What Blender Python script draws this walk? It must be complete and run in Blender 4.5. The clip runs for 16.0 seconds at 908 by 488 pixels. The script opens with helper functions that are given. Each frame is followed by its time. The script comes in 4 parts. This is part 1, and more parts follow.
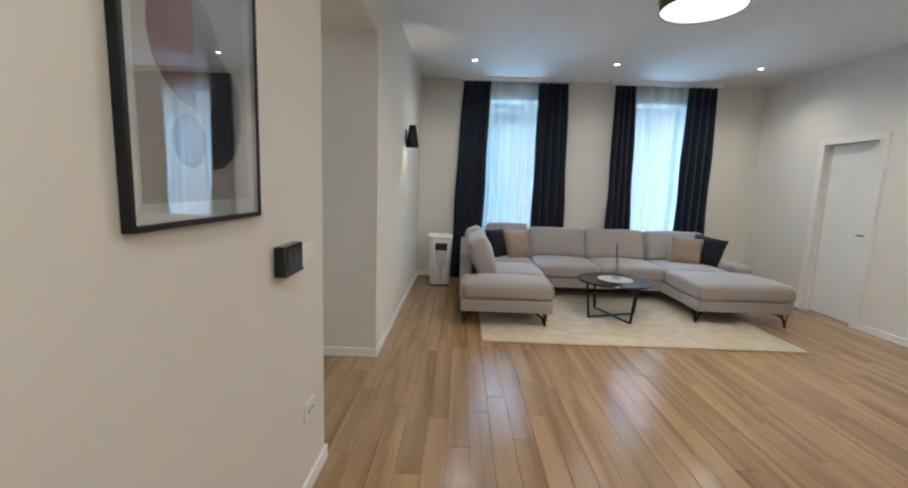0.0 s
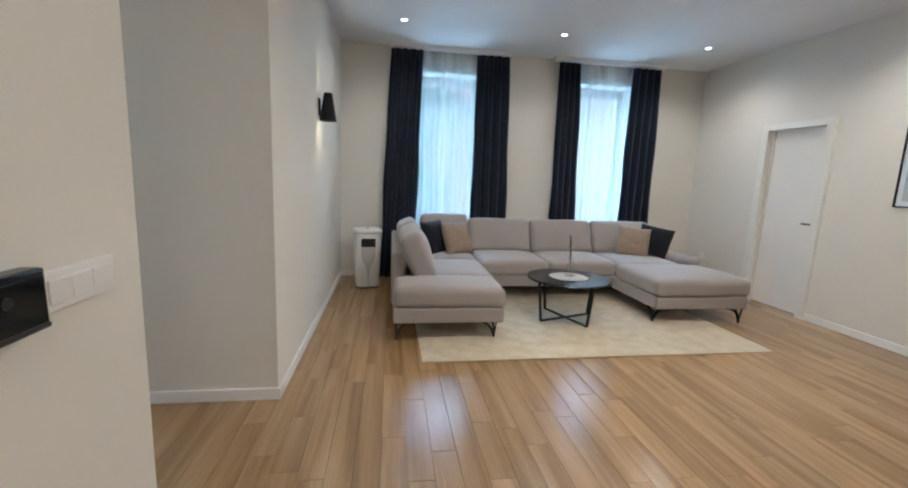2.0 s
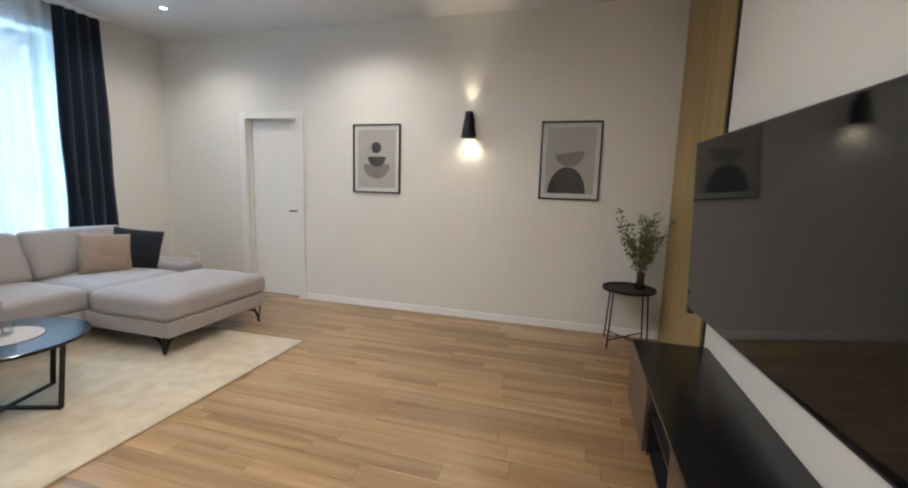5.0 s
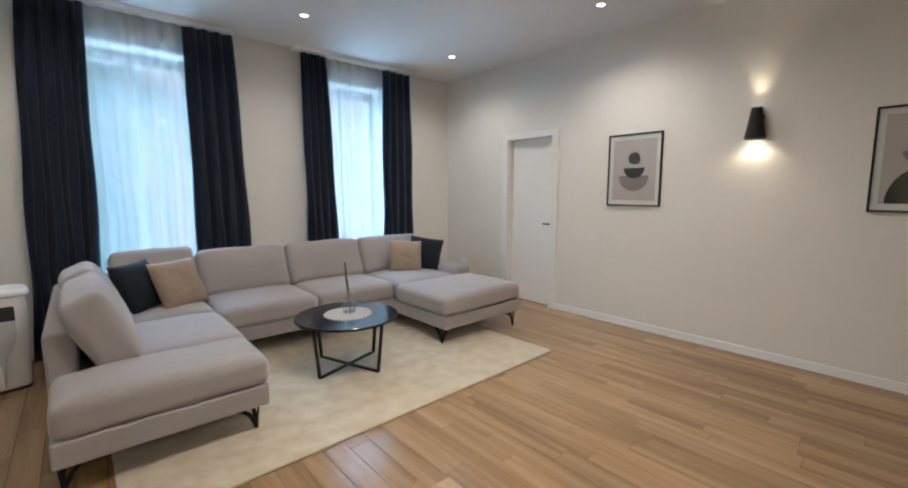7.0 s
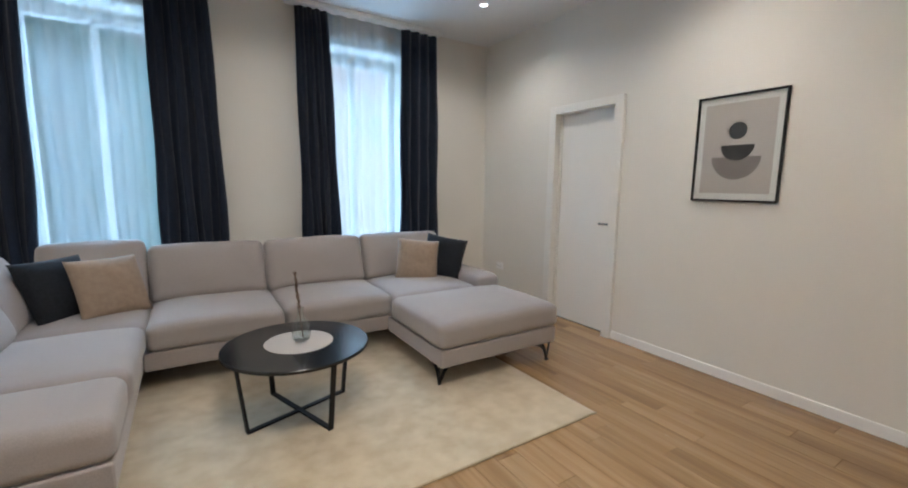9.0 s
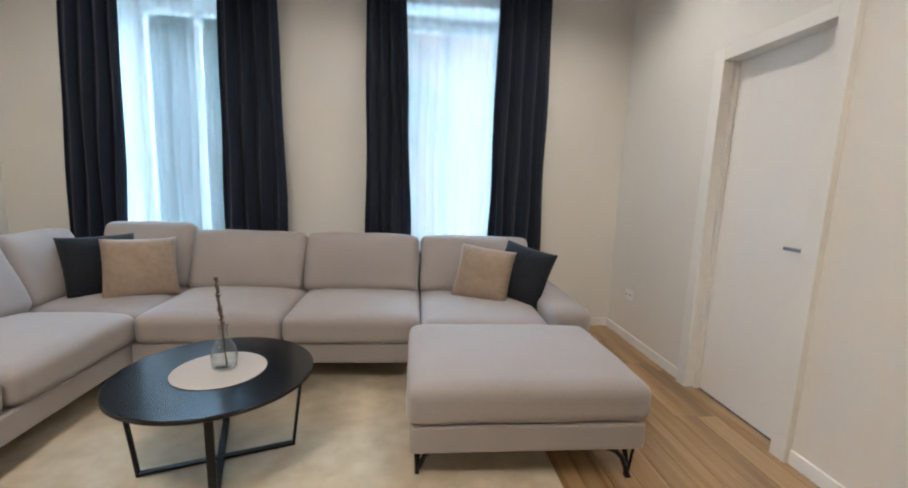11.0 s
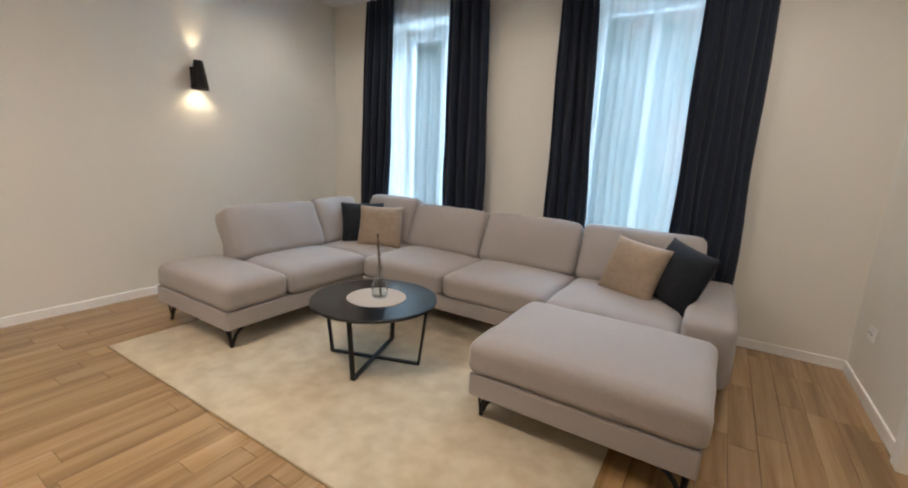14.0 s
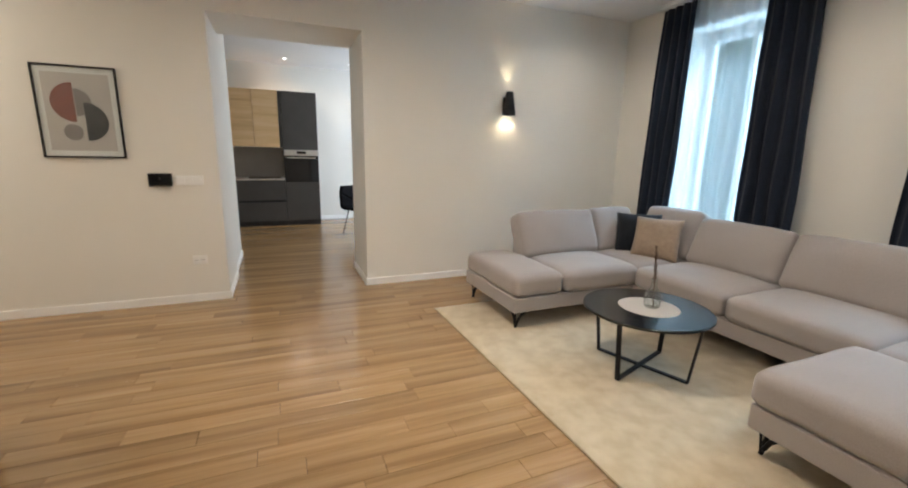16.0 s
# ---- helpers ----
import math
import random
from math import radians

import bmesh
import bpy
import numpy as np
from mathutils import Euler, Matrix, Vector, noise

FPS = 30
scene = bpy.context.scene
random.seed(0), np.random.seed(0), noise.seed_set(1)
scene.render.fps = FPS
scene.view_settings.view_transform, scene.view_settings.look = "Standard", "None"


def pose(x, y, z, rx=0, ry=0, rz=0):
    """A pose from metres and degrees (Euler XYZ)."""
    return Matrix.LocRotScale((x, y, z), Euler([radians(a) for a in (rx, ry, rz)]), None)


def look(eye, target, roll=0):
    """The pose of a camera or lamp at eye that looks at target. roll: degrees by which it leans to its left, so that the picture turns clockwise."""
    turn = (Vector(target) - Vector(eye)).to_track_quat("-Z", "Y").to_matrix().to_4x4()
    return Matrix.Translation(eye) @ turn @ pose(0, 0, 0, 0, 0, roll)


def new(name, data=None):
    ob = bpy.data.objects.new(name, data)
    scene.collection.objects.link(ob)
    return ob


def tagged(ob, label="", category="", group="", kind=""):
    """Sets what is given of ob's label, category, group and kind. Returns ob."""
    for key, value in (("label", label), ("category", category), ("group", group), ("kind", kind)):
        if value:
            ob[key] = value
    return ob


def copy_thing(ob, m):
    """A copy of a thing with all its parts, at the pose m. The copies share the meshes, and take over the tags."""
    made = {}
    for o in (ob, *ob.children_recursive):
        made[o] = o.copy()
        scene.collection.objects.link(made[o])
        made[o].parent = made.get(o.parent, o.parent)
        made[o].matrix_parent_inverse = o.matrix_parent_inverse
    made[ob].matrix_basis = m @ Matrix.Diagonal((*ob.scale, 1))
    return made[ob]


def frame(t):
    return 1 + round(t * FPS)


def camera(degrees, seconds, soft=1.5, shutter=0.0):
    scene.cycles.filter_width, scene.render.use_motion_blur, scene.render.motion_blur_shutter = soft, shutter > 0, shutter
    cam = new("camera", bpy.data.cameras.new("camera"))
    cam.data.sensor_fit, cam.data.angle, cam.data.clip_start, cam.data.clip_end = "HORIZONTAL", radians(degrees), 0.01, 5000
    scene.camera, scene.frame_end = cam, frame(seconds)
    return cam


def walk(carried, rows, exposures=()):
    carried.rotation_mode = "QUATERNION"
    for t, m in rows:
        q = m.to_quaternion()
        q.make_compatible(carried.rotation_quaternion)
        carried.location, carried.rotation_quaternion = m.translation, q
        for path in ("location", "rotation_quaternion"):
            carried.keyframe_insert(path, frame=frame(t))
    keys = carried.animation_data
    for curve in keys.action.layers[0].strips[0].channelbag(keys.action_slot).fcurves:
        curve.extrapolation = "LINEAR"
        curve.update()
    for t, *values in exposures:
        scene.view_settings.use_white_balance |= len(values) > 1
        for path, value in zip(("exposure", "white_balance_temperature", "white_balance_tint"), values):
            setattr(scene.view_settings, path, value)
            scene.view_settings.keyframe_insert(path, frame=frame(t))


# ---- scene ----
cam = camera(94.2, 16.0, soft=2.0)
EXPOSURES = [(0, -0.23, 5420, 8), (1, -0.24, 5420, 8), (2.5, -0.14, 5400, 8), (3, -0.15, 5400, 9), (3.5, -0.30, 5450, 10), (4, -0.03, 5420, 10), (6.5, -0.01, 5450, 9), (7, -0.20, 5480, 10), (8, -0.36, 5480, 10), (8.5, -0.35, 5500, 10), (11, -0.10, 5780, 11), (12, -0.08, 6000, 13), (12.5, -0.16, 6120, 13), (14.5, -0.20, 6080, 13), (15, -0.09, 6080, 12), (15.5, -0.15, 6000, 11), (16, -0.08, 6000, 10)]
PATH = [
    (0, (0.648, -0.186, 1.394), (0.62, 1.795, 1.119), 2.0),
    (0.5, (0.613, -0.159, 1.385), (0.726, 1.813, 1.073), 2.0),
    (1, (0.597, 0.002, 1.358), (0.757, 1.969, 1.036), 2.0),
    (1.5, (0.627, 0.295, 1.348), (0.808, 2.261, 1.028), 2.1),
    (2, (0.644, 0.593, 1.344), (0.943, 2.546, 1.033), 2.3),
    (2.5, (0.621, 0.866, 1.344), (1.113, 2.779, 1.031), 2.2),
    (3, (0.659, 1.081, 1.356), (1.485, 2.876, 1.043), 1.7),
    (3.5, (0.789, 1.3, 1.322), (2.027, 2.839, 1.01), 1.6),
    (4, (0.929, 1.334, 1.34), (2.588, 2.409, 1.037), 1.7),
    (4.2, (0.956, 1.342, 1.328), (2.728, 2.223, 1.039), 2.0),
    (5.25, (0.905, 1.405, 1.335), (2.805, 1.94, 1.066), 1.6),
    (6.3, (0.877, 1.458, 1.361), (2.533, 2.551, 1.113), 1.2),
    (6.5, (0.849, 1.468, 1.359), (2.4, 2.707, 1.118), 0.9),
    (7, (0.852, 1.453, 1.372), (2.173, 2.935, 1.13), 0.0),
    (7.5, (1.009, 1.468, 1.351), (2.264, 3.004, 1.096), 0.1),
    (8, (1.266, 1.708, 1.286), (2.51, 3.255, 1.044), 0.9),
    (8.5, (1.545, 1.866, 1.303), (2.74, 3.452, 1.063), 1.3),
    (8.7, (1.674, 1.921, 1.318), (2.821, 3.539, 1.065), 1.1),
    (11, (3.194, 2.623, 1.262), (3.385, 4.592, 0.971), 2.2),
    (11.5, (3.335, 2.792, 1.274), (3.252, 4.769, 0.977), 3.0),
    (12, (3.521, 2.857, 1.298), (3.112, 4.789, 0.983), 3.3),
    (12.5, (3.679, 2.847, 1.304), (3.067, 4.72, 0.965), 3.4),
    (13, (3.826, 2.693, 1.314), (3.047, 4.499, 0.951), 2.9),
    (13.5, (3.977, 2.565, 1.329), (3.09, 4.314, 0.938), 2.8),
    (14, (4.127, 2.528, 1.319), (3.085, 4.185, 0.911), 2.6),
    (14.5, (4.254, 2.498, 1.296), (3.031, 4.02, 0.86), 2.4),
    (15, (4.275, 2.409, 1.327), (2.829, 3.717, 0.884), 2.0),
    (15.5, (4.288, 2.341, 1.342), (2.65, 3.405, 0.912), 1.5),
    (16, (4.285, 2.257, 1.367), (2.478, 3.008, 0.951), 1.2),
]
walk(cam, [(t, look(eye, target, roll)) for t, eye, target, roll in PATH], EXPOSURES)

# ---- world and large lights ----
world = bpy.data.worlds.new("sky")
scene.world = world
world.use_nodes = True
wn = world.node_tree
sky = wn.nodes.new("ShaderNodeTexSky")
sky.sky_type, sky.sun_disc = "NISHITA", False
sky.sun_elevation, sky.sun_rotation = radians(48), radians(140)
wn.nodes["Background"].inputs[1].default_value = 0.10
wn.links.new(sky.outputs[0], wn.nodes["Background"].inputs[0])

sun = new("sun", bpy.data.lights.new("sun", "SUN"))
sun.data.energy, sun.data.angle, sun.data.color = 2.0, radians(0.6), (1, 0.95, 0.88)
sun.matrix_world = look((-10, -16, 22), (0, 0, 0))

WARM, SOFT, DAY = (1.0, 0.76, 0.45), (1.0, 0.84, 0.655), (0.53, 0.79, 1.0)


def lamp(name, kind, m, watts, colour, size=0.1, size_y=None, spot=None, blend=0.3, spread=None):
    data = bpy.data.lights.new(name, kind)
    data.energy, data.color = watts, colour
    if kind == "AREA":
        data.shape, data.size = ("RECTANGLE", size) if size_y else ("DISK", size)
        if size_y:
            data.size_y = size_y
        if spread:
            data.spread = radians(spread)
    else:
        data.shadow_soft_size = size
    if spot:
        data.spot_size, data.spot_blend = radians(spot), blend
    ob = new(name, data)
    ob.matrix_world = m
    return ob


ROOM_W, ROOM_N, CEIL = 5.0, 6.25, 2.945
WINDOWS = (1.335, 3.455)
lamp("sky_daylight", "AREA", look((2.4, ROOM_N + 2.6, 4.2), (2.4, ROOM_N + 0.1, 1.5)), 430, DAY, 5.5, 1.1, spread=130)
lamp("ground_daylight", "AREA", look((2.4, ROOM_N + 2.6, -0.9), (2.4, ROOM_N + 0.1, 1.7)), 310, DAY, 5.5, 1.1, spread=130)
lamp("kitchen_daylight", "AREA", look((-2.9, 5.52, 1.6), (-2.9, 0, 1.3)), 110, (0.86, 0.93, 1.0), 1.2, 1.9)

DOWNLIGHTS = [(0.75, 5.32, CEIL), (2.504, 5.315, CEIL), (4.26, 5.31, CEIL), (4.281, 3.44, CEIL), (-4.14, 2.48, CEIL), (-4.09, 3.585, CEIL)]
BEAMS = (32, 34, 50, 62, 40, 14)
for (dx, dy, dz), watts in zip(DOWNLIGHTS, BEAMS):
    lamp("downlight_beam", "SPOT", look((dx, dy, dz - 0.03), (dx, dy + 0.001, 0)), watts, SOFT, 0.03, spot=150, blend=1.0)
PENDANT = (2.19, 2.81, 2.60)
lamp("pendant_beam", "AREA", look((PENDANT[0], PENDANT[1], PENDANT[2] - 0.012), (PENDANT[0], PENDANT[1] + 0.001, 0)), 48, SOFT, 0.46)
lamp("pendant_glow", "POINT", pose(PENDANT[0], PENDANT[1] + 0.10, 2.70), 26, SOFT, 0.05)
SCONCES = [(0.0, 4.62, 1), (ROOM_W, 2.425, -1)]
for sx, sy, sg in SCONCES:
    lamp("sconce_down", "SPOT", look((sx + sg * 0.078, sy, 1.796), (sx + sg * 0.078, sy + 0.0001, 0)), 2.9, WARM, 0.010, spot=116, blend=0.12)
    lamp("sconce_up", "SPOT", look((sx + sg * 0.060, sy, 2.025), (sx + sg * 0.060, sy + 0.0001, 4)), 7.5, WARM, 0.004, spot=52, blend=0.3)
# Added lamp without a fixture, out of view, to brighten the hall walls.
lamp("hall_fill", "AREA", look((0.85, -0.7, CEIL - 0.02), (0.85, -0.699, 0)), 28, (1.0, 0.85, 0.67), 0.4)


# ---- materials ----
def mat(name, colour, rough=0.6, metal=0.0, colour2=None, scale=4.0, detail=4.0, stretch=(1, 1, 1), bump=0.0, bump_scale=200.0,
        spread=0.0, coat=0.0, sheen=0.0, rough_var=0.0, spec=0.5, low=0.3, high=0.7):
    """Noise of two scales between two colours, with a fine bump and a shift of each piece's own."""
    m = bpy.data.materials.new(name)
    m.use_nodes = True
    nt = m.node_tree
    b = nt.nodes["Principled BSDF"]
    b.inputs["Roughness"].default_value, b.inputs["Metallic"].default_value = rough, metal
    b.inputs["Specular IOR Level"].default_value = spec
    b.inputs["Coat Weight"].default_value, b.inputs["Coat Roughness"].default_value = coat, 0.2
    b.inputs["Sheen Weight"].default_value, b.inputs["Sheen Roughness"].default_value = sheen, 0.5
    b.inputs["Base Color"].default_value = (*colour, 1)
    tc = nt.nodes.new("ShaderNodeTexCoord")
    mp = nt.nodes.new("ShaderNodeMapping")
    mp.inputs["Scale"].default_value = stretch
    nt.links.new(tc.outputs["Object"], mp.inputs["Vector"])
    n1 = nt.nodes.new("ShaderNodeTexNoise")
    n1.inputs["Scale"].default_value, n1.inputs["Detail"].default_value = scale, detail
    nt.links.new(mp.outputs[0], n1.inputs["Vector"])
    if colour2:
        mix = nt.nodes.new("ShaderNodeMix")
        mix.data_type = "RGBA"
        ramp = nt.nodes.new("ShaderNodeMapRange")
        ramp.inputs["From Min"].default_value, ramp.inputs["From Max"].default_value = low, high
        nt.links.new(n1.outputs["Fac"], ramp.inputs["Value"])
        nt.links.new(ramp.outputs[0], mix.inputs["Factor"])
        mix.inputs["A"].default_value, mix.inputs["B"].default_value = (*colour, 1), (*colour2, 1)
        out = mix.outputs["Result"]
        if spread:
            info = nt.nodes.new("ShaderNodeObjectInfo")
            hsv = nt.nodes.new("ShaderNodeHueSaturation")
            vr = nt.nodes.new("ShaderNodeMapRange")
            vr.inputs["To Min"].default_value, vr.inputs["To Max"].default_value = 1 - spread, 1 + spread
            nt.links.new(info.outputs["Random"], vr.inputs["Value"])
            nt.links.new(vr.outputs[0], hsv.inputs["Value"])
            nt.links.new(out, hsv.inputs["Color"])
            out = hsv.outputs["Color"]
        nt.links.new(out, b.inputs["Base Color"])
    if rough_var:
        rr = nt.nodes.new("ShaderNodeMapRange")
        rr.inputs["To Min"].default_value, rr.inputs["To Max"].default_value = rough - rough_var, rough + rough_var
        nt.links.new(n1.outputs["Fac"], rr.inputs["Value"])
        nt.links.new(rr.outputs[0], b.inputs["Roughness"])
    if bump:
        n2 = nt.nodes.new("ShaderNodeTexNoise")
        n2.inputs["Scale"].default_value, n2.inputs["Detail"].default_value = bump_scale, 3
        nt.links.new(mp.outputs[0], n2.inputs["Vector"])
        bp = nt.nodes.new("ShaderNodeBump")
        bp.inputs["Strength"].default_value, bp.inputs["Distance"].default_value = bump, 0.002
        nt.links.new(n2.outputs["Fac"], bp.inputs["Height"])
        nt.links.new(bp.outputs[0], b.inputs["Normal"])
    return m


def glow(name, colour, strength):
    m = bpy.data.materials.new(name)
    m.use_nodes = True
    b = m.node_tree.nodes["Principled BSDF"]
    b.inputs["Base Color"].default_value = (0.8, 0.8, 0.8, 1)
    b.inputs["Emission Color"].default_value, b.inputs["Emission Strength"].default_value = (*colour, 1), strength
    return m


def wood(name, dark, mid, light, along, scale=1.0, rough=0.38, spread=0.14, fine=0.3, spec=0.5):
    """Plank wood: long streaks along one axis, each piece's grain shifted by its own random."""
    m = bpy.data.materials.new(name)
    m.use_nodes = True
    nt = m.node_tree
    b = nt.nodes["Principled BSDF"]
    tc = nt.nodes.new("ShaderNodeTexCoord")
    info = nt.nodes.new("ShaderNodeObjectInfo")
    add = nt.nodes.new("ShaderNodeVectorMath")
    mul = nt.nodes.new("ShaderNodeVectorMath")
    mul.operation = "SCALE"
    mul.inputs[0].default_value = (37.0, 53.0, 11.0)
    nt.links.new(info.outputs["Random"], mul.inputs["Scale"])
    nt.links.new(tc.outputs["Object"], add.inputs[0])
    nt.links.new(mul.outputs[0], add.inputs[1])
    mp = nt.nodes.new("ShaderNodeMapping")
    s = [9.0 * scale] * 3
    s[along] = 0.38 * scale
    mp.inputs["Scale"].default_value = s
    nt.links.new(add.outputs[0], mp.inputs["Vector"])
    n1 = nt.nodes.new("ShaderNodeTexNoise")
    n1.inputs["Scale"].default_value, n1.inputs["Detail"].default_value, n1.inputs["Distortion"].default_value = 1.2, 5, 0.6
    n2 = nt.nodes.new("ShaderNodeTexNoise")
    n2.inputs["Scale"].default_value, n2.inputs["Detail"].default_value = 11, 5
    nt.links.new(mp.outputs[0], n1.inputs["Vector"])
    nt.links.new(mp.outputs[0], n2.inputs["Vector"])
    mixf = nt.nodes.new("ShaderNodeMix")
    mixf.inputs[0].default_value = fine
    b.inputs["Specular IOR Level"].default_value = spec
    nt.links.new(n1.outputs["Fac"], mixf.inputs[2])
    nt.links.new(n2.outputs["Fac"], mixf.inputs[3])
    ramp = nt.nodes.new("ShaderNodeValToRGB")
    e = ramp.color_ramp.elements
    e[0].position, e[0].color = 0.33, (*dark, 1)
    e[1].position, e[1].color = 0.68, (*light, 1)
    k = e.new(0.5)
    k.color = (*mid, 1)
    nt.links.new(mixf.outputs[0], ramp.inputs[0])
    hsv = nt.nodes.new("ShaderNodeHueSaturation")
    vr = nt.nodes.new("ShaderNodeMapRange")
    vr.inputs["To Min"].default_value, vr.inputs["To Max"].default_value = 1 - spread, 1 + spread
    nt.links.new(info.outputs["Random"], vr.inputs["Value"])
    nt.links.new(vr.outputs[0], hsv.inputs["Value"])
    nt.links.new(ramp.outputs[0], hsv.inputs["Color"])
    nt.links.new(hsv.outputs[0], b.inputs["Base Color"])
    rr = nt.nodes.new("ShaderNodeMapRange")
    rr.inputs["To Min"].default_value, rr.inputs["To Max"].default_value = rough - 0.08, rough + 0.10
    nt.links.new(n2.outputs["Fac"], rr.inputs["Value"])
    nt.links.new(rr.outputs[0], b.inputs["Roughness"])
    bp = nt.nodes.new("ShaderNodeBump")
    bp.inputs["Strength"].default_value, bp.inputs["Distance"].default_value = 0.12, 0.001
    nt.links.new(n2.outputs["Fac"], bp.inputs["Height"])
    nt.links.new(bp.outputs[0], b.inputs["Normal"])
    return m


def sheer(name):
    """Fine white voile: half open weave, the threads partly let light through."""
    m = bpy.data.materials.new(name)
    m.use_nodes = True
    nt = m.node_tree
    nt.nodes.clear()
    out = nt.nodes.new("ShaderNodeOutputMaterial")
    tr, tl, df = nt.nodes.new("ShaderNodeBsdfTransparent"), nt.nodes.new("ShaderNodeBsdfTranslucent"), nt.nodes.new("ShaderNodeBsdfDiffuse")
    tr.inputs[0].default_value = (0.97, 0.985, 1.0, 1)
    tl.inputs[0].default_value = (0.46, 0.51, 0.53, 1)
    df.inputs[0].default_value = (0.80, 0.81, 0.82, 1)
    m1, m2 = nt.nodes.new("ShaderNodeMixShader"), nt.nodes.new("ShaderNodeMixShader")
    m1.inputs[0].default_value = 0.62
    tc, mp, ns, rg = nt.nodes.new("ShaderNodeTexCoord"), nt.nodes.new("ShaderNodeMapping"), nt.nodes.new("ShaderNodeTexNoise"), nt.nodes.new("ShaderNodeMapRange")
    mp.inputs["Scale"].default_value = (5, 1, 0.05)
    ns.inputs["Scale"].default_value, ns.inputs["Detail"].default_value = 1.0, 0.5
    rg.inputs["From Min"].default_value, rg.inputs["From Max"].default_value = 0.3, 0.7
    rg.inputs["To Min"].default_value, rg.inputs["To Max"].default_value = 0.40, 0.54
    nt.links.new(tc.outputs["Object"], mp.inputs[0])
    nt.links.new(mp.outputs[0], ns.inputs["Vector"])
    nt.links.new(ns.outputs["Fac"], rg.inputs["Value"])
    nt.links.new(rg.outputs[0], m2.inputs[0])
    nt.links.new(tl.outputs[0], m1.inputs[1])
    nt.links.new(df.outputs[0], m1.inputs[2])
    nt.links.new(tr.outputs[0], m2.inputs[1])
    nt.links.new(m1.outputs[0], m2.inputs[2])
    nt.links.new(m2.outputs[0], out.inputs[0])
    return m


def glass(name, tint=(0.95, 0.97, 0.97), rough=0.0):
    m = bpy.data.materials.new(name)
    m.use_nodes = True
    b = m.node_tree.nodes["Principled BSDF"]
    b.inputs["Base Color"].default_value, b.inputs["Roughness"].default_value = (*tint, 1), rough
    b.inputs["Transmission Weight"].default_value, b.inputs["IOR"].default_value = 1.0, 1.46
    return m


PAINT = mat("wall_paint", (0.78, 0.757, 0.698), 0.75, colour2=(0.805, 0.782, 0.723), scale=1.5, bump=0.10, bump_scale=160)
CEIL_PAINT = mat("ceiling_paint", (0.76, 0.76, 0.75), 0.8, colour2=(0.79, 0.79, 0.78), scale=1.2, bump=0.08, bump_scale=140)
TRIM = mat("trim_white", (0.89, 0.885, 0.865), 0.4, colour2=(0.91, 0.905, 0.885), scale=3)
FRAME_PAINT = mat("door_frame_paint", (0.83, 0.815, 0.77), 0.5, colour2=(0.85, 0.835, 0.79), scale=3)
DOOR_PAINT = mat("door_white", (0.84, 0.82, 0.775), 0.36, colour2=(0.86, 0.84, 0.795), scale=2)
OAK = wood("floor_oak", (0.215, 0.125, 0.050), (0.325, 0.199, 0.088), (0.425, 0.275, 0.134), 1, rough=0.22, spread=0.13, fine=0.20, spec=0.8)
FABRIC = mat("sofa_fabric", (0.315, 0.284, 0.272), 0.95, colour2=(0.37, 0.336, 0.322), scale=260, detail=2, bump=0.5, bump_scale=420, sheen=0.3, spec=0.2)
PILLOW_DARK = mat("pillow_dark", (0.012, 0.014, 0.018), 0.9, colour2=(0.018, 0.021, 0.027), scale=60, bump=0.3, bump_scale=400, sheen=0.06, spec=0.2)
PILLOW_TAUPE = mat("pillow_taupe", (0.285, 0.212, 0.155), 0.85, colour2=(0.33, 0.250, 0.184), scale=30, bump=0.3, bump_scale=380, sheen=0.12, spec=0.25)
CURTAIN = mat("curtain_cloth", (0.010, 0.0145, 0.027), 0.9, colour2=(0.016, 0.0225, 0.039), scale=80, stretch=(3, 3, 0.3), bump=0.25, bump_scale=300, sheen=0.15, spec=0.2)
SHEER = sheer("sheer_voile")
RUG = mat("rug_pile", (0.49, 0.405, 0.272), 0.98, colour2=(0.60, 0.52, 0.38), scale=9.0, detail=11, low=0.35, high=0.65, bump=0.9, bump_scale=260, sheen=0.4, spec=0.1)
BLACK_METAL = mat("black_metal", (0.008, 0.008, 0.009), 0.48, colour2=(0.012, 0.012, 0.013), scale=12, bump=0.1, bump_scale=300, spec=0.3)
BLACK_TOP = mat("black_lacquer", (0.006, 0.006, 0.007), 0.20, colour2=(0.011, 0.011, 0.012), scale=6, spec=0.5)
BLACK_GLOSS = mat("black_gloss", (0.006, 0.006, 0.007), 0.08, colour2=(0.008, 0.008, 0.009), scale=3)
SCREEN = mat("tv_screen", (0.005, 0.005, 0.006), 0.06, spec=0.45)
BLACK_PLASTIC = mat("black_plastic", (0.016, 0.016, 0.018), 0.35, colour2=(0.022, 0.022, 0.024), scale=9)
WHITE_PLASTIC = mat("white_plastic", (0.87, 0.865, 0.85), 0.35, colour2=(0.885, 0.88, 0.865), scale=5)
GREY_PLASTIC = mat("grey_plastic", (0.34, 0.34, 0.34), 0.4, colour2=(0.38, 0.38, 0.38), scale=8)
CHAIR_BLACK = mat("chair_black", (0.006, 0.006, 0.007), 0.9, colour2=(0.009, 0.009, 0.010), scale=20, spec=0.1)
DARK_SLOT = mat("dark_slot", (0.01, 0.01, 0.01), 0.7)
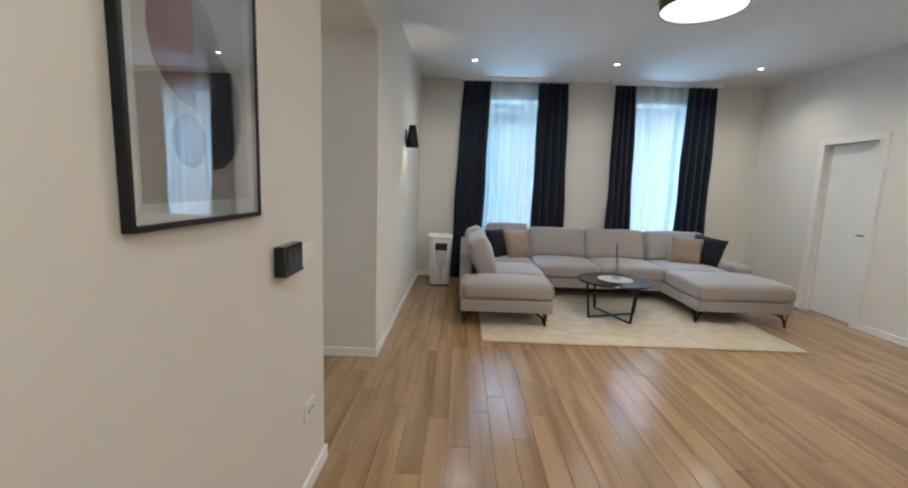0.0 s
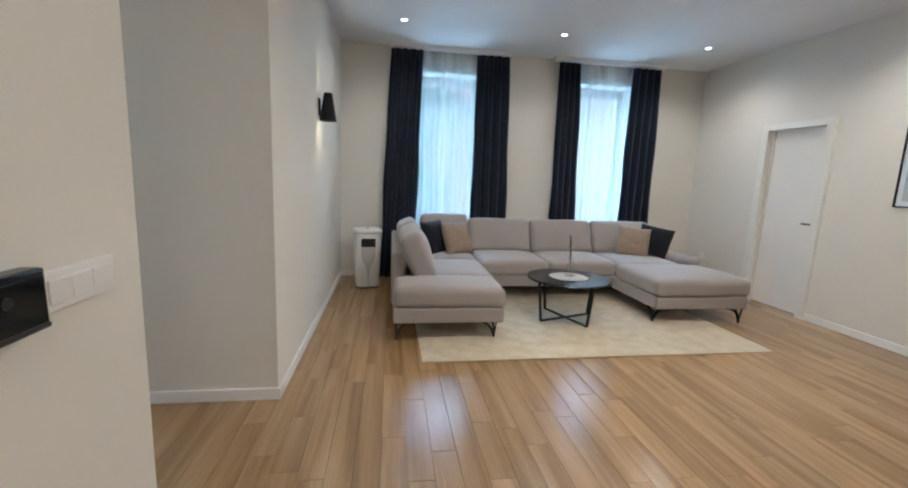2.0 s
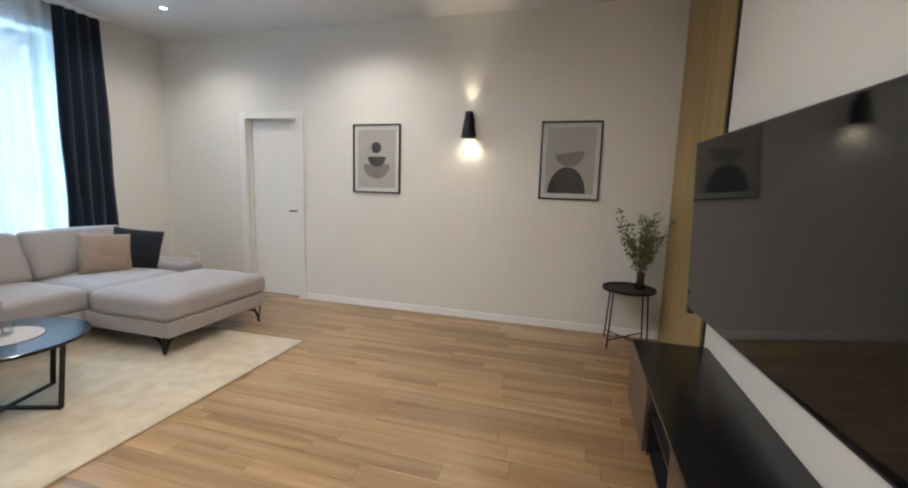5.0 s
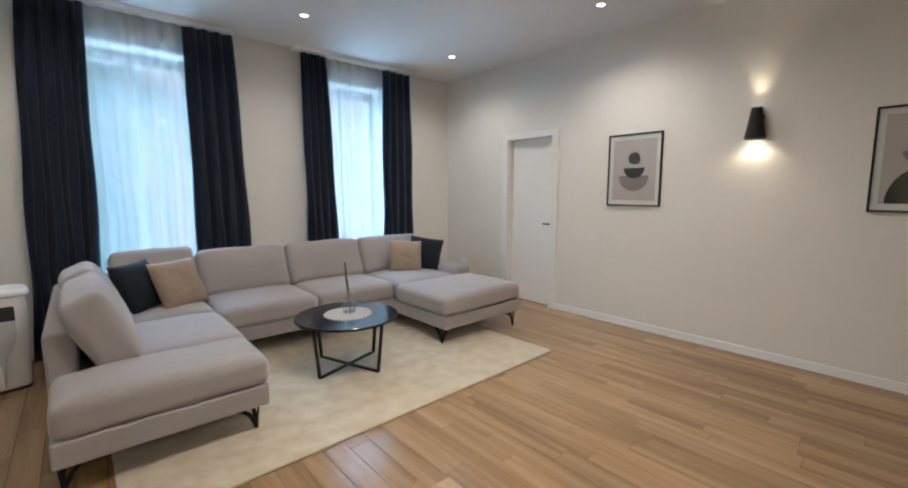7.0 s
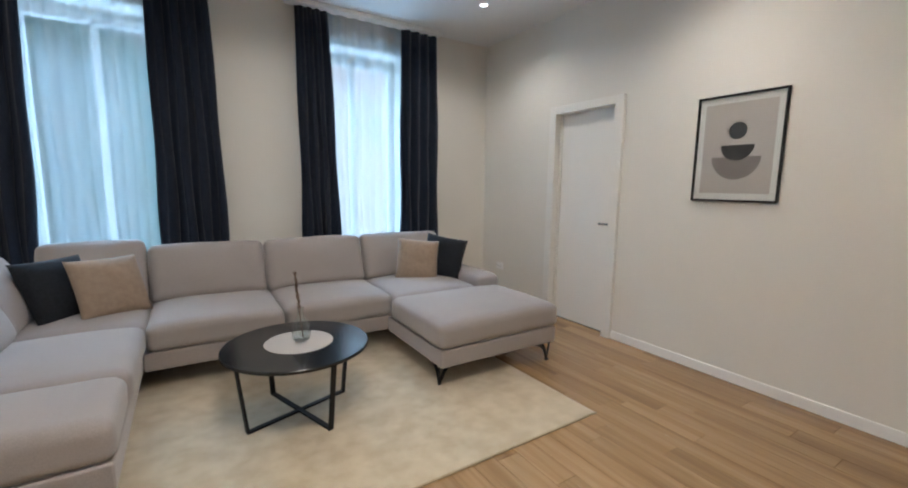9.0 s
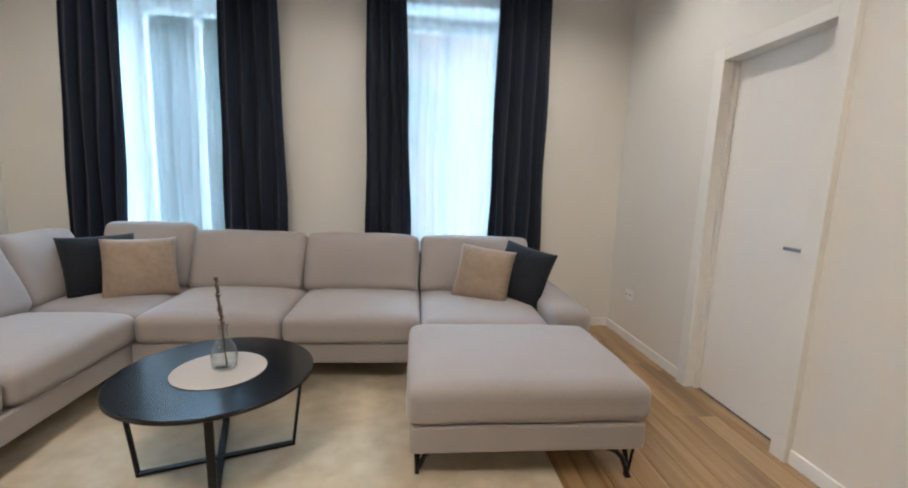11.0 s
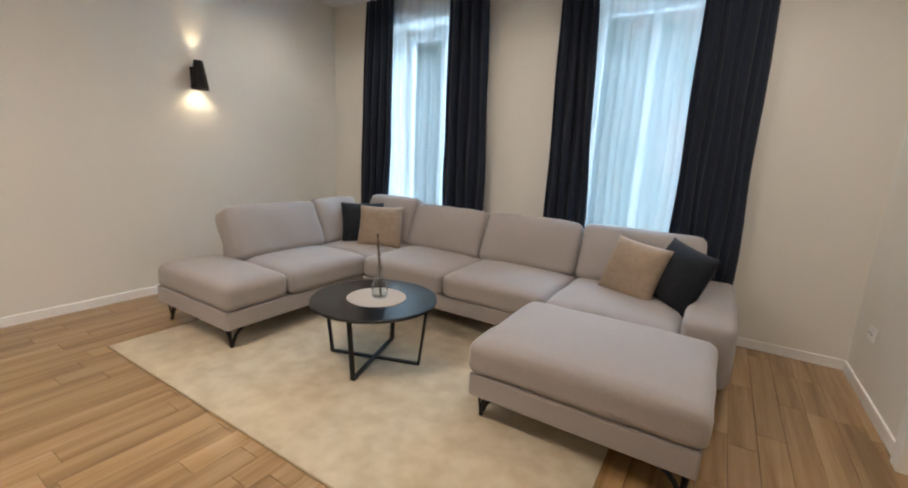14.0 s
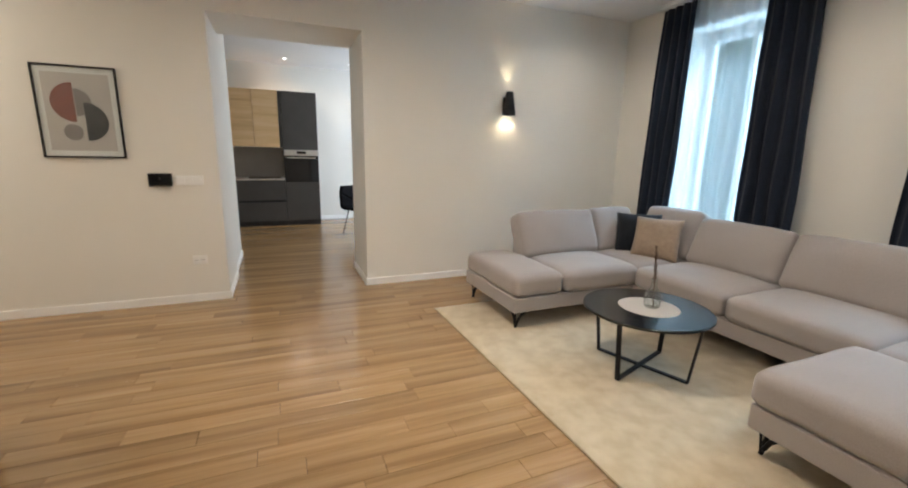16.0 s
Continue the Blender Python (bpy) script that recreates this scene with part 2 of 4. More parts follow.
STEEL = mat("brushed_steel", (0.55, 0.55, 0.54), 0.3, 1.0, colour2=(0.6, 0.6, 0.59), scale=30, stretch=(1, 40, 40))
CHROME = mat("satin_chrome", (0.42, 0.42, 0.43), 0.25, 1.0)
GREY_CAB = mat("anthracite_laminate", (0.050, 0.046, 0.040), 0.55, colour2=(0.058, 0.053, 0.047), scale=5, bump=0.05)
OAK_CAB = wood("oak_laminate", (0.54, 0.34, 0.155), (0.66, 0.44, 0.215), (0.74, 0.53, 0.29), 1, rough=0.5, spread=0.05)
OAK_PANEL = wood("oak_wall_panel", (0.27, 0.185, 0.060), (0.33, 0.232, 0.078), (0.38, 0.275, 0.10), 2, rough=0.45, spread=0.04)
WALNUT = wood("console_front", (0.06, 0.038, 0.024), (0.10, 0.065, 0.042), (0.14, 0.09, 0.06), 0, rough=0.45)
STONE = mat("worktop_stone", (0.42, 0.37, 0.31), 0.4, colour2=(0.5, 0.45, 0.38), scale=20)
SPLASH = mat("backsplash", (0.34, 0.305, 0.255), 0.35, colour2=(0.39, 0.35, 0.295), scale=3)
MAT_BOARD = mat("mat_board", (0.78, 0.76, 0.73), 0.7, colour2=(0.81, 0.79, 0.76), scale=4)
PRINT_GREY = mat("print_warm_grey", (0.40, 0.35, 0.33), 0.8, colour2=(0.44, 0.39, 0.37), scale=9)
PRINT_BEIGE = mat("print_beige", (0.52, 0.465, 0.43), 0.8, colour2=(0.56, 0.505, 0.47), scale=9)
PRINT_BLACK = mat("print_black", (0.022, 0.021, 0.022), 0.8, colour2=(0.034, 0.032, 0.032), scale=14)
PRINT_TAUPE = mat("print_taupe", (0.22, 0.185, 0.17), 0.8, colour2=(0.27, 0.23, 0.21), scale=14)
PRINT_STONE = mat("print_stone", (0.235, 0.20, 0.185), 0.8, colour2=(0.275, 0.235, 0.215), scale=14)
PRINT_RUST = mat("print_rust", (0.20, 0.055, 0.035), 0.8, colour2=(0.26, 0.075, 0.05), scale=14)
LEAF = mat("leaf_green", (0.11, 0.12, 0.055), 0.65, colour2=(0.22, 0.215, 0.11), scale=14)
TWIG = mat("twig_brown", (0.10, 0.065, 0.035), 0.8, colour2=(0.14, 0.09, 0.05), scale=40)
DRIED = mat("dried_stem", (0.085, 0.055, 0.035), 0.85, colour2=(0.15, 0.10, 0.07), scale=60)
def thin_glass(name, amount, tint=(0.96, 0.98, 0.98)):
    """Clear thin glass: what lies behind shows, with a gloss that grows towards grazing."""
    m = bpy.data.materials.new(name)
    m.use_nodes = True
    nt = m.node_tree
    nt.nodes.clear()
    out, tr, gl, mx, lw, pw, k = (nt.nodes.new(n) for n in ("ShaderNodeOutputMaterial", "ShaderNodeBsdfTransparent", "ShaderNodeBsdfGlossy", "ShaderNodeMixShader", "ShaderNodeLayerWeight", "ShaderNodeMath", "ShaderNodeMath"))
    tr.inputs[0].default_value = (*tint, 1)
    gl.inputs["Roughness"].default_value = 0.03
    pw.operation, pw.inputs[1].default_value = "POWER", 3.5
    k.operation, k.inputs[1].default_value, k.inputs[2].default_value = "MULTIPLY_ADD", 0.9 * amount, 0.045
    nt.links.new(lw.outputs["Facing"], pw.inputs[0])
    nt.links.new(pw.outputs[0], k.inputs[0])
    nt.links.new(k.outputs[0], mx.inputs[0])
    nt.links.new(tr.outputs[0], mx.inputs[1])
    nt.links.new(gl.outputs[0], mx.inputs[2])
    nt.links.new(mx.outputs[0], out.inputs[0])
    return m


GLASS = thin_glass("clear_glass", 1.2)
GLAZE = thin_glass("picture_glass", 3.5)
PANE = glass("window_glass")
PLACEMAT = mat("placemat_weave", (0.40, 0.365, 0.33), 0.9, colour2=(0.47, 0.435, 0.395), scale=220, bump=0.5, bump_scale=300)
DIFFUSER = glow("lamp_diffuser", (1.0, 0.93, 0.82), 1.1)
SPOT_GLOW = glow("spot_glow", (1.0, 0.94, 0.84), 14.0)
WARM_GLOW = glow("warm_glow", (1.0, 0.82, 0.52), 12.0)
SHADE_BROWN = mat("shade_brown", (0.030, 0.016, 0.012), 0.6, colour2=(0.04, 0.022, 0.016), scale=30)
BRASS = mat("pale_brass", (0.62, 0.50, 0.28), 0.3, 0.9)


def outdoors(name):
    """Self-lit sheet: trees with sunlit gaps to the west, thinning out before a pale facade to the east."""
    m = bpy.data.materials.new(name)
    m.use_nodes = True
    nt = m.node_tree
    nt.nodes.clear()
    out, em = nt.nodes.new("ShaderNodeOutputMaterial"), nt.nodes.new("ShaderNodeEmission")
    tc = nt.nodes.new("ShaderNodeTexCoord")
    crown, leaf = nt.nodes.new("ShaderNodeTexNoise"), nt.nodes.new("ShaderNodeTexNoise")
    crown.inputs["Scale"].default_value, crown.inputs["Detail"].default_value = 0.24, 3
    leaf.inputs["Scale"].default_value, leaf.inputs["Detail"].default_value, leaf.inputs["Roughness"].default_value = 1.5, 6, 0.7
    both = nt.nodes.new("ShaderNodeMix")
    both.inputs[0].default_value = 0.45
    sx, mr, ad = nt.nodes.new("ShaderNodeSeparateXYZ"), nt.nodes.new("ShaderNodeMapRange"), nt.nodes.new("ShaderNodeMath")
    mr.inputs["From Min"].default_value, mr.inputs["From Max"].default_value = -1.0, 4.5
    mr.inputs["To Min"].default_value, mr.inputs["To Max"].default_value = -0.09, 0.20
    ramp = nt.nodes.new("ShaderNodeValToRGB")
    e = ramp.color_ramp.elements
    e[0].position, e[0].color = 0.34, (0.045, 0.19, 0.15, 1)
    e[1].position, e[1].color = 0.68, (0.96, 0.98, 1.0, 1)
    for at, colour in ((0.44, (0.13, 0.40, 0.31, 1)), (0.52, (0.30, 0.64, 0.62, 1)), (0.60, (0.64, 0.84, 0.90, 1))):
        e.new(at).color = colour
    for n in (crown, leaf, sx):
        nt.links.new(tc.outputs["Object"], n.inputs[0])
    nt.links.new(crown.outputs["Fac"], both.inputs[2])
    nt.links.new(leaf.outputs["Fac"], both.inputs[3])
    nt.links.new(sx.outputs["X"], mr.inputs["Value"])
    nt.links.new(both.outputs[0], ad.inputs[0])
    nt.links.new(mr.outputs[0], ad.inputs[1])
    nt.links.new(ad.outputs[0], ramp.inputs[0])
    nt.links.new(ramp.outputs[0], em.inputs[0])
    # Daylight on the view is put in as emission, stronger towards the east.
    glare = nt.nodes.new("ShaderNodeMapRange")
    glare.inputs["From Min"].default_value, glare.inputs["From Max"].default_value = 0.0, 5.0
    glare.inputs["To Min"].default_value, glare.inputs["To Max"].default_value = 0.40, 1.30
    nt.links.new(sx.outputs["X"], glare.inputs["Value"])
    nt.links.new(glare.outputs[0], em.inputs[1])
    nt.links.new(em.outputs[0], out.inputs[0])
    return m


OUTDOORS = outdoors("trees_and_sky")


# ---- mesh helpers ----
def link(name, bm, material, parent=None, label="", smooth=False):
    me = bpy.data.meshes.new(name)
    bm.to_mesh(me)
    bm.free()
    me.materials.append(material)
    if smooth:
        me.shade_smooth()
    ob = new(name, me)
    if parent:
        ob.parent = parent
    if label:
        ob["label"] = label
    return ob


def part(name, bm, material, parent, label="", smooth=False):
    return link(name, bm, material, parent, label, smooth)


def thing(name, m, label, category, group="", kind=""):
    ob = new(name)
    ob.empty_display_size = 0.1
    ob.matrix_world = m
    return tagged(ob, label, category, group, kind)


def box(x0, y0, z0, x1, y1, z1, bevel=0.0, seg=2, bm=None, m=None):
    own = bmesh.new()
    bmesh.ops.create_cube(own, size=1)
    for v in own.verts:
        v.co = Vector(((x0 + x1) / 2 + v.co.x * (x1 - x0), (y0 + y1) / 2 + v.co.y * (y1 - y0), (z0 + z1) / 2 + v.co.z * (z1 - z0)))
    if bevel:
        bmesh.ops.bevel(own, geom=own.edges[:], offset=bevel, segments=seg, profile=0.6, affect="EDGES")
    if m:
        own.transform(m)
    if bm is None:
        return own
    return join(bm, own)


def join(bm, other):
    me = bpy.data.meshes.new("tmp")
    other.to_mesh(me)
    other.free()
    bm.from_mesh(me)
    bpy.data.meshes.remove(me)
    return bm


def lathe(profile, n=32):
    """Turn a list of (radius, height) round z."""
    bm = bmesh.new()
    rings = []
    for r, z in profile:
        if r < 1e-5:
            rings.append([bm.verts.new((0, 0, z))])
        else:
            rings.append([bm.verts.new((r * math.cos(2 * math.pi * i / n), r * math.sin(2 * math.pi * i / n), z)) for i in range(n)])
    for a, b in zip(rings, rings[1:]):
        for i in range(n):
            j = (i + 1) % n
            if len(a) == 1 and len(b) == 1:
                continue
            if len(a) == 1:
                bm.faces.new((a[0], b[j], b[i]))
            elif len(b) == 1:
                bm.faces.new((a[i], a[j], b[0]))
            else:
                bm.faces.new((a[i], a[j], b[j], b[i]))
    bmesh.ops.recalc_face_normals(bm, faces=bm.faces[:])
    return bm


def tube(points, r, n=8, bm=None, taper=1.0):
    """A round bar along points."""
    bm = bm or bmesh.new()
    rings = []
    pts = [Vector(p) for p in points]
    for i, p in enumerate(pts):
        d = (pts[min(i + 1, len(pts) - 1)] - pts[max(i - 1, 0)]).normalized()
        side = d.cross(Vector((0, 0, 1)) if abs(d.z) < 0.95 else Vector((1, 0, 0))).normalized()
        up = side.cross(d)
        rad = r * (1 + (taper - 1) * i / max(1, len(pts) - 1))
        rings.append([bm.verts.new(p + rad * (math.cos(2 * math.pi * k / n) * side + math.sin(2 * math.pi * k / n) * up)) for k in range(n)])
    for a, b in zip(rings, rings[1:]):
        for k in range(n):
            bm.faces.new((a[k], a[(k + 1) % n], b[(k + 1) % n], b[k]))
    bm.faces.new(rings[0][::-1])
    bm.faces.new(rings[-1])
    return bm


def bar(a, b, w, d, bm=None, up=(0, 0, 1)):
    """A flat bar from a to b, w wide and d deep."""
    a, b = Vector(a), Vector(b)
    z = (b - a).normalized()
    y = Vector(up)
    if abs(z.dot(y)) > 0.95:
        y = Vector((0, 1, 0))
    x = y.cross(z).normalized()
    y = z.cross(x)
    m = Matrix((x, y, z)).transposed().to_4x4()
    m.translation = (a + b) / 2
    L = (b - a).length
    return box(-w / 2, -d / 2, -L / 2, w / 2, d / 2, L / 2, 0.002, 1, bm, m)


def cushion(sx, sy, sz, r=0.05, crown=0.02, n=14, wrinkle=0.004, seed=0, belly=0.0):
    """A stuffed block with round edges, its base at z 0: crowned top, faint uneven stuffing."""
    bm = bmesh.new()
    bmesh.ops.create_cube(bm, size=2)
    bmesh.ops.subdivide_edges(bm, edges=bm.edges[:], cuts=n, use_grid_fill=True)
    hx, hy, hz = sx / 2, sy / 2, sz / 2
    for v in bm.verts:
        u = [math.copysign(abs(c) ** 0.75, c) for c in v.co]
        p = Vector((u[0] * hx, u[1] * hy, u[2] * hz))
        q = Vector((max(-hx + r, min(hx - r, p.x)), max(-hy + r, min(hy - r, p.y)), max(-hz + r, min(hz - r, p.z))))
        d = p - q
        if d.length > 1e-6:
            s = max(abs(d.x), abs(d.y), abs(d.z))
            p = q + d.normalized() * s
        k = (1 - (p.x / hx) ** 2) * (1 - (p.y / hy) ** 2)
        if p.z > 0:
            p.z += crown * max(0, k) ** 0.6
        else:
            p.z -= belly * max(0, k) ** 0.6
        f = noise.noise(Vector((p.x * 5 + seed * 7.1, p.y * 5, p.z * 5)))
        p += d.normalized() * f * wrinkle if d.length > 1e-6 else Vector((0, 0, 0))
        v.co = p + Vector((0, 0, hz))
    return bm


def pillow(w, h, t, seed=0):
    """A throw pillow standing in xz, pinched at its seams and corners."""
    bm = bmesh.new()
    n = 18
    grid = {}
    for s in (-1, 1):
        for i in range(n + 1):
            for j in range(n + 1):
                u, v = 2 * i / n - 1, 2 * j / n - 1
                edge = i in (0, n) or j in (0, n)
                if s == 1 and edge:
                    grid[s, i, j] = grid[-1, i, j]
                    continue
                k = ((1 - abs(u) ** 2.6) * (1 - abs(v) ** 2.6)) ** 0.55
                pull = 1 - 0.05 * (1 - abs(v) ** 2) * abs(u) ** 3, 1 - 0.05 * (1 - abs(u) ** 2) * abs(v) ** 3
                f = 0.010 * noise.noise(Vector((u * 2.2 + seed * 3.3, v * 2.2, s)))
                grid[s, i, j] = bm.verts.new((u * w / 2 * pull[0], s * (k * t / 2 + f * k), h / 2 + v * h / 2 * pull[1]))
    for s in (-1, 1):
        for i in range(n):
            for j in range(n):
                q = [grid[s, i, j], grid[s, i + 1, j], grid[s, i + 1, j + 1], grid[s, i, j + 1]]
                bm.faces.new(q if s == -1 else q[::-1])
    bmesh.ops.recalc_face_normals(bm, faces=bm.faces[:])
    return bm


def disc(r, n=48, cut=None):
    """A flat round or half-round plate in xz, 1 mm thick. cut: 'top', 'bottom', 'left' or 'right' half kept."""
    start, sweep = {None: (0, 2 * math.pi), "top": (0, math.pi), "bottom": (math.pi, math.pi), "left": (math.pi / 2, math.pi), "right": (-math.pi / 2, math.pi)}[cut]
    steps = n if cut is None else n + 1
    bm = bmesh.new()
    ring = [bm.verts.new((r * math.cos(start + sweep * i / n), 0, r * math.sin(start + sweep * i / n))) for i in range(steps)]
    f = bm.faces.new(ring)
    ext = bmesh.ops.extrude_face_region(bm, geom=[f])
    bmesh.ops.translate(bm, verts=[v for v in ext["geom"] if isinstance(v, bmesh.types.BMVert)], vec=(0, -0.001, 0))
    bmesh.ops.recalc_face_normals(bm, faces=bm.faces[:])
    return bm


def moved(bm, m):
    bm.transform(m)
    return bm


def setting(name, bm, material, label, category, smooth=False):
    return tagged(link(name, bm, material, None, "", smooth), label, category, kind="structure")

# ---- structure ----
T = 0.77
NORTH = ROOM_N + 0.45
OPEN_S, OPEN_N, OPEN_Z = 1.775, 3.06, 2.48
setting("wall_west_1", box(-T, -3.0, 0, 0, OPEN_S, CEIL), PAINT, "thick warm white painted wall beside the kitchen opening", "wall")
setting("wall_west_2", box(-T, OPEN_N, 0, 0, NORTH, CEIL), PAINT, "warm white painted wall behind the sofa", "wall")
setting("lintel_1", box(-T, OPEN_S, OPEN_Z, 0, OPEN_N, CEIL), PAINT, "warm white painted lintel over the kitchen opening", "wall")
DOOR_S, DOOR_N, DOOR_Z = 4.385, 5.055, 2.02
setting("wall_east_1", box(ROOM_W, 0.30, 0, ROOM_W + 0.25, DOOR_S - 0.02, CEIL), PAINT, "warm white painted wall with framed prints", "wall")
setting("wall_east_2", box(ROOM_W, DOOR_N + 0.02, 0, ROOM_W + 0.25, NORTH, CEIL), PAINT, "warm white painted wall beside the white door", "wall")
setting("lintel_2", box(ROOM_W, DOOR_S - 0.02, DOOR_Z + 0.02, ROOM_W + 0.25, DOOR_N + 0.02, CEIL), PAINT, "warm white painted wall above the door", "wall")
TV_Y, TV_END = 0.58, 1.55
setting("wall_south", box(TV_END, TV_Y - 0.28, 0, ROOM_W, TV_Y, CEIL), PAINT, "white painted wall behind the television", "wall")
setting("wall_hall_east", box(TV_END, -3.0, 0, TV_END + 0.2, TV_Y - 0.28, CEIL), PAINT, "plain painted hall wall", "wall")
setting("wall_hall_south", box(-T, -3.2, 0, TV_END + 0.2, -3.0, CEIL), PAINT, "plain painted wall closing the hall", "wall")

WIN_HALF, WIN_SILL, WIN_TOP = 0.47, 0.50, 2.66


def wall_with_windows(name, x0, x1, y0, y1, centres, half, sill, top, label):
    bm = bmesh.new()
    xs = [x0] + [c + s * half for c in centres for s in (-1, 1)] + [x1]
    for a, b in zip(xs[::2], xs[1::2]):
        box(a, y0, 0, b, y1, CEIL, bm=bm)
    for c in centres:
        box(c - half, y0, 0, c + half, y1, sill, bm=bm)
        box(c - half, y0, top, c + half, y1, CEIL, bm=bm)
    return setting(name, bm, PAINT, label, "wall")


wall_with_windows("wall_north", 0, ROOM_W, ROOM_N, NORTH, WINDOWS, WIN_HALF, WIN_SILL, WIN_TOP, "warm white painted outer wall with two tall windows")
KN = 5.40
wall_with_windows("wall_kitchen_north", -4.95, -T, KN, KN + 0.4, (-2.9,), 0.6, 0.6, 2.5, "white painted kitchen outer wall with a window")
setting("wall_kitchen_west", box(-4.95, 0.0, 0, -4.75, KN, CEIL), PAINT, "white painted kitchen wall behind the cabinets", "wall")
setting("wall_kitchen_south", box(-4.95, -0.2, 0, -T, 0.0, CEIL), PAINT, "plain white kitchen wall", "wall")
setting("wall_kitchen_stub", box(-1.80, 1.47, 0, -T, 1.75, CEIL), PAINT, "short white painted wall inside the kitchen opening", "wall")
setting("ceiling", box(-5.2, -3.4, CEIL, ROOM_W + 0.4, NORTH + 0.1, CEIL + 0.25), CEIL_PAINT, "smooth white painted ceiling with recessed lights", "ceiling")
setting("floor", box(-5.2, -3.4, -0.25, ROOM_W + 0.4, NORTH + 0.1, -0.013), DARK_SLOT, "oak plank floor in warm brown tones", "floor")
setting("ground", box(-120, NORTH + 0.12, -1.2, 120, 200, -1.0), mat("outside_ground", (0.10, 0.11, 0.08), 0.9, colour2=(0.14, 0.14, 0.11), scale=0.5), "ground outside the windows", "ground")
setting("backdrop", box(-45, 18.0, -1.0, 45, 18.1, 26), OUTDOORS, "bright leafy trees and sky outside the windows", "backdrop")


def base_run(name, x0, y0, x1, y1, nx, ny, h=0.072, d=0.014):
    """A skirting board from one floor point to another, its face turned by (nx, ny) into the room."""
    bx = (min(x0, x1 + nx * d, x0 + nx * d, x1), min(y0, y1, y0 + ny * d, y1 + ny * d), 0.0, max(x0, x1, x0 + nx * d, x1 + nx * d), max(y0, y1, y0 + ny * d, y1 + ny * d), h)
    return setting(name, box(*bx, bevel=0.004, seg=2), TRIM, "white painted skirting board along the wall", "baseboard")


base_run("baseboard_1", 0, -2.98, 0, OPEN_S + 0.014, 1, 0)
base_run("baseboard_2", -T, OPEN_S, -0.001, OPEN_S, 0, 1)
base_run("baseboard_3", -T, OPEN_N, -0.001, OPEN_N, 0, -1)
base_run("baseboard_4", 0, OPEN_N - 0.014, 0, ROOM_N - 0.016, 1, 0)
base_run("baseboard_5", 0.0, ROOM_N, ROOM_W, ROOM_N, 0, -1)
base_run("baseboard_6", ROOM_W, DOOR_N + 0.087, ROOM_W, ROOM_N - 0.016, -1, 0)
base_run("baseboard_7", ROOM_W, TV_Y + 0.05, ROOM_W, DOOR_S - 0.087, -1, 0)
base_run("baseboard_8", -4.75, 2.99, -4.75, KN - 0.016, 1, 0)
base_run("baseboard_9", -4.75, KN, -T, KN, 0, -1)
base_run("baseboard_10", -1.80, 1.75, -T - 0.002, 1.75, 0, 1)
base_run("baseboard_11", TV_END, -2.98, TV_END, TV_Y, -1, 0)


def door():
    d = tagged(new("door_1"), "closed flat white door in a deep white frame", "door", kind="structure")
    f = 4.968
    part("door_leaf", box(5.06, DOOR_S, 0.006, 5.10, DOOR_N, DOOR_Z, 0.002), DOOR_PAINT, d)
    bm = box(f, DOOR_S - 0.085, 0, ROOM_W + 0.12, DOOR_S, DOOR_Z + 0.07, 0.002, 1)
    part("door_jamb", bm, FRAME_PAINT, d)
    part("door_jamb", box(f, DOOR_N, 0, ROOM_W + 0.12, DOOR_N + 0.085, DOOR_Z + 0.07, 0.002, 1), FRAME_PAINT, d)
    part("door_head", box(f, DOOR_S, DOOR_Z, ROOM_W + 0.12, DOOR_N, DOOR_Z + 0.07, 0.002, 1), FRAME_PAINT, d)
    part("door_stop", box(5.03, DOOR_N - 0.022, 0, 5.058, DOOR_N - 0.001, DOOR_Z - 0.001, 0.003), FRAME_PAINT, d)
    part("door_sweep", box(5.056, DOOR_S, 0.0, 5.064, DOOR_N, 0.006), DARK_SLOT, d)
    h = part("door_handle", box(5.004, DOOR_S + 0.03, 0.992, 5.019, DOOR_S + 0.135, 1.010, 0.004), CHROME, d, "slim satin metal lever handle")
    bm = lathe([(0, 0), (0.012, 0), (0.012, 0.045), (0, 0.045)], 16)
    part("handle_neck", moved(bm, pose(5.058, DOOR_S + 0.04, 1.001, 0, -90, 0)), CHROME, h)


door()


def window(index, cx, y, half, sill, top):
    w = tagged(new(f"window_{index}"), "tall white casement window behind a sheer curtain", "window", kind="structure")
    fr = bmesh.new()
    for s in (-1, 1):
        box(cx + s * half - (0.06 if s > 0 else 0), y, sill, cx + s * half + (0.06 if s < 0 else 0), y + 0.07, top, 0.004, 1, fr)
    box(cx - half + 0.06, y, sill, cx + half - 0.06, y + 0.07, sill + 0.06, 0.004, 1, fr)
    box(cx - half + 0.06, y, top - 0.10, cx + half - 0.06, y + 0.07, top, 0.004, 1, fr)
    box(cx - 0.024, y + 0.004, sill + 0.06, cx + 0.024, y + 0.066, top - 0.10, 0.004, 1, fr)
    part("window_frame", fr, TRIM, w)
    for s in (-1, 1):
        a, b = sorted((cx + s * 0.024, cx + s * (half - 0.06)))
        p = part("pane", box(a, y + 0.03, sill + 0.06, b, y + 0.036, top - 0.10), PANE, w)
        p.visible_shadow = False
    part("window_sill", box(cx - half, y - 0.26, sill, cx + half, y, sill + 0.03, 0.006), TRIM, w)


for i, cx in enumerate(WINDOWS):
    window(i + 1, cx, ROOM_N + 0.32, WIN_HALF, WIN_SILL, WIN_TOP)
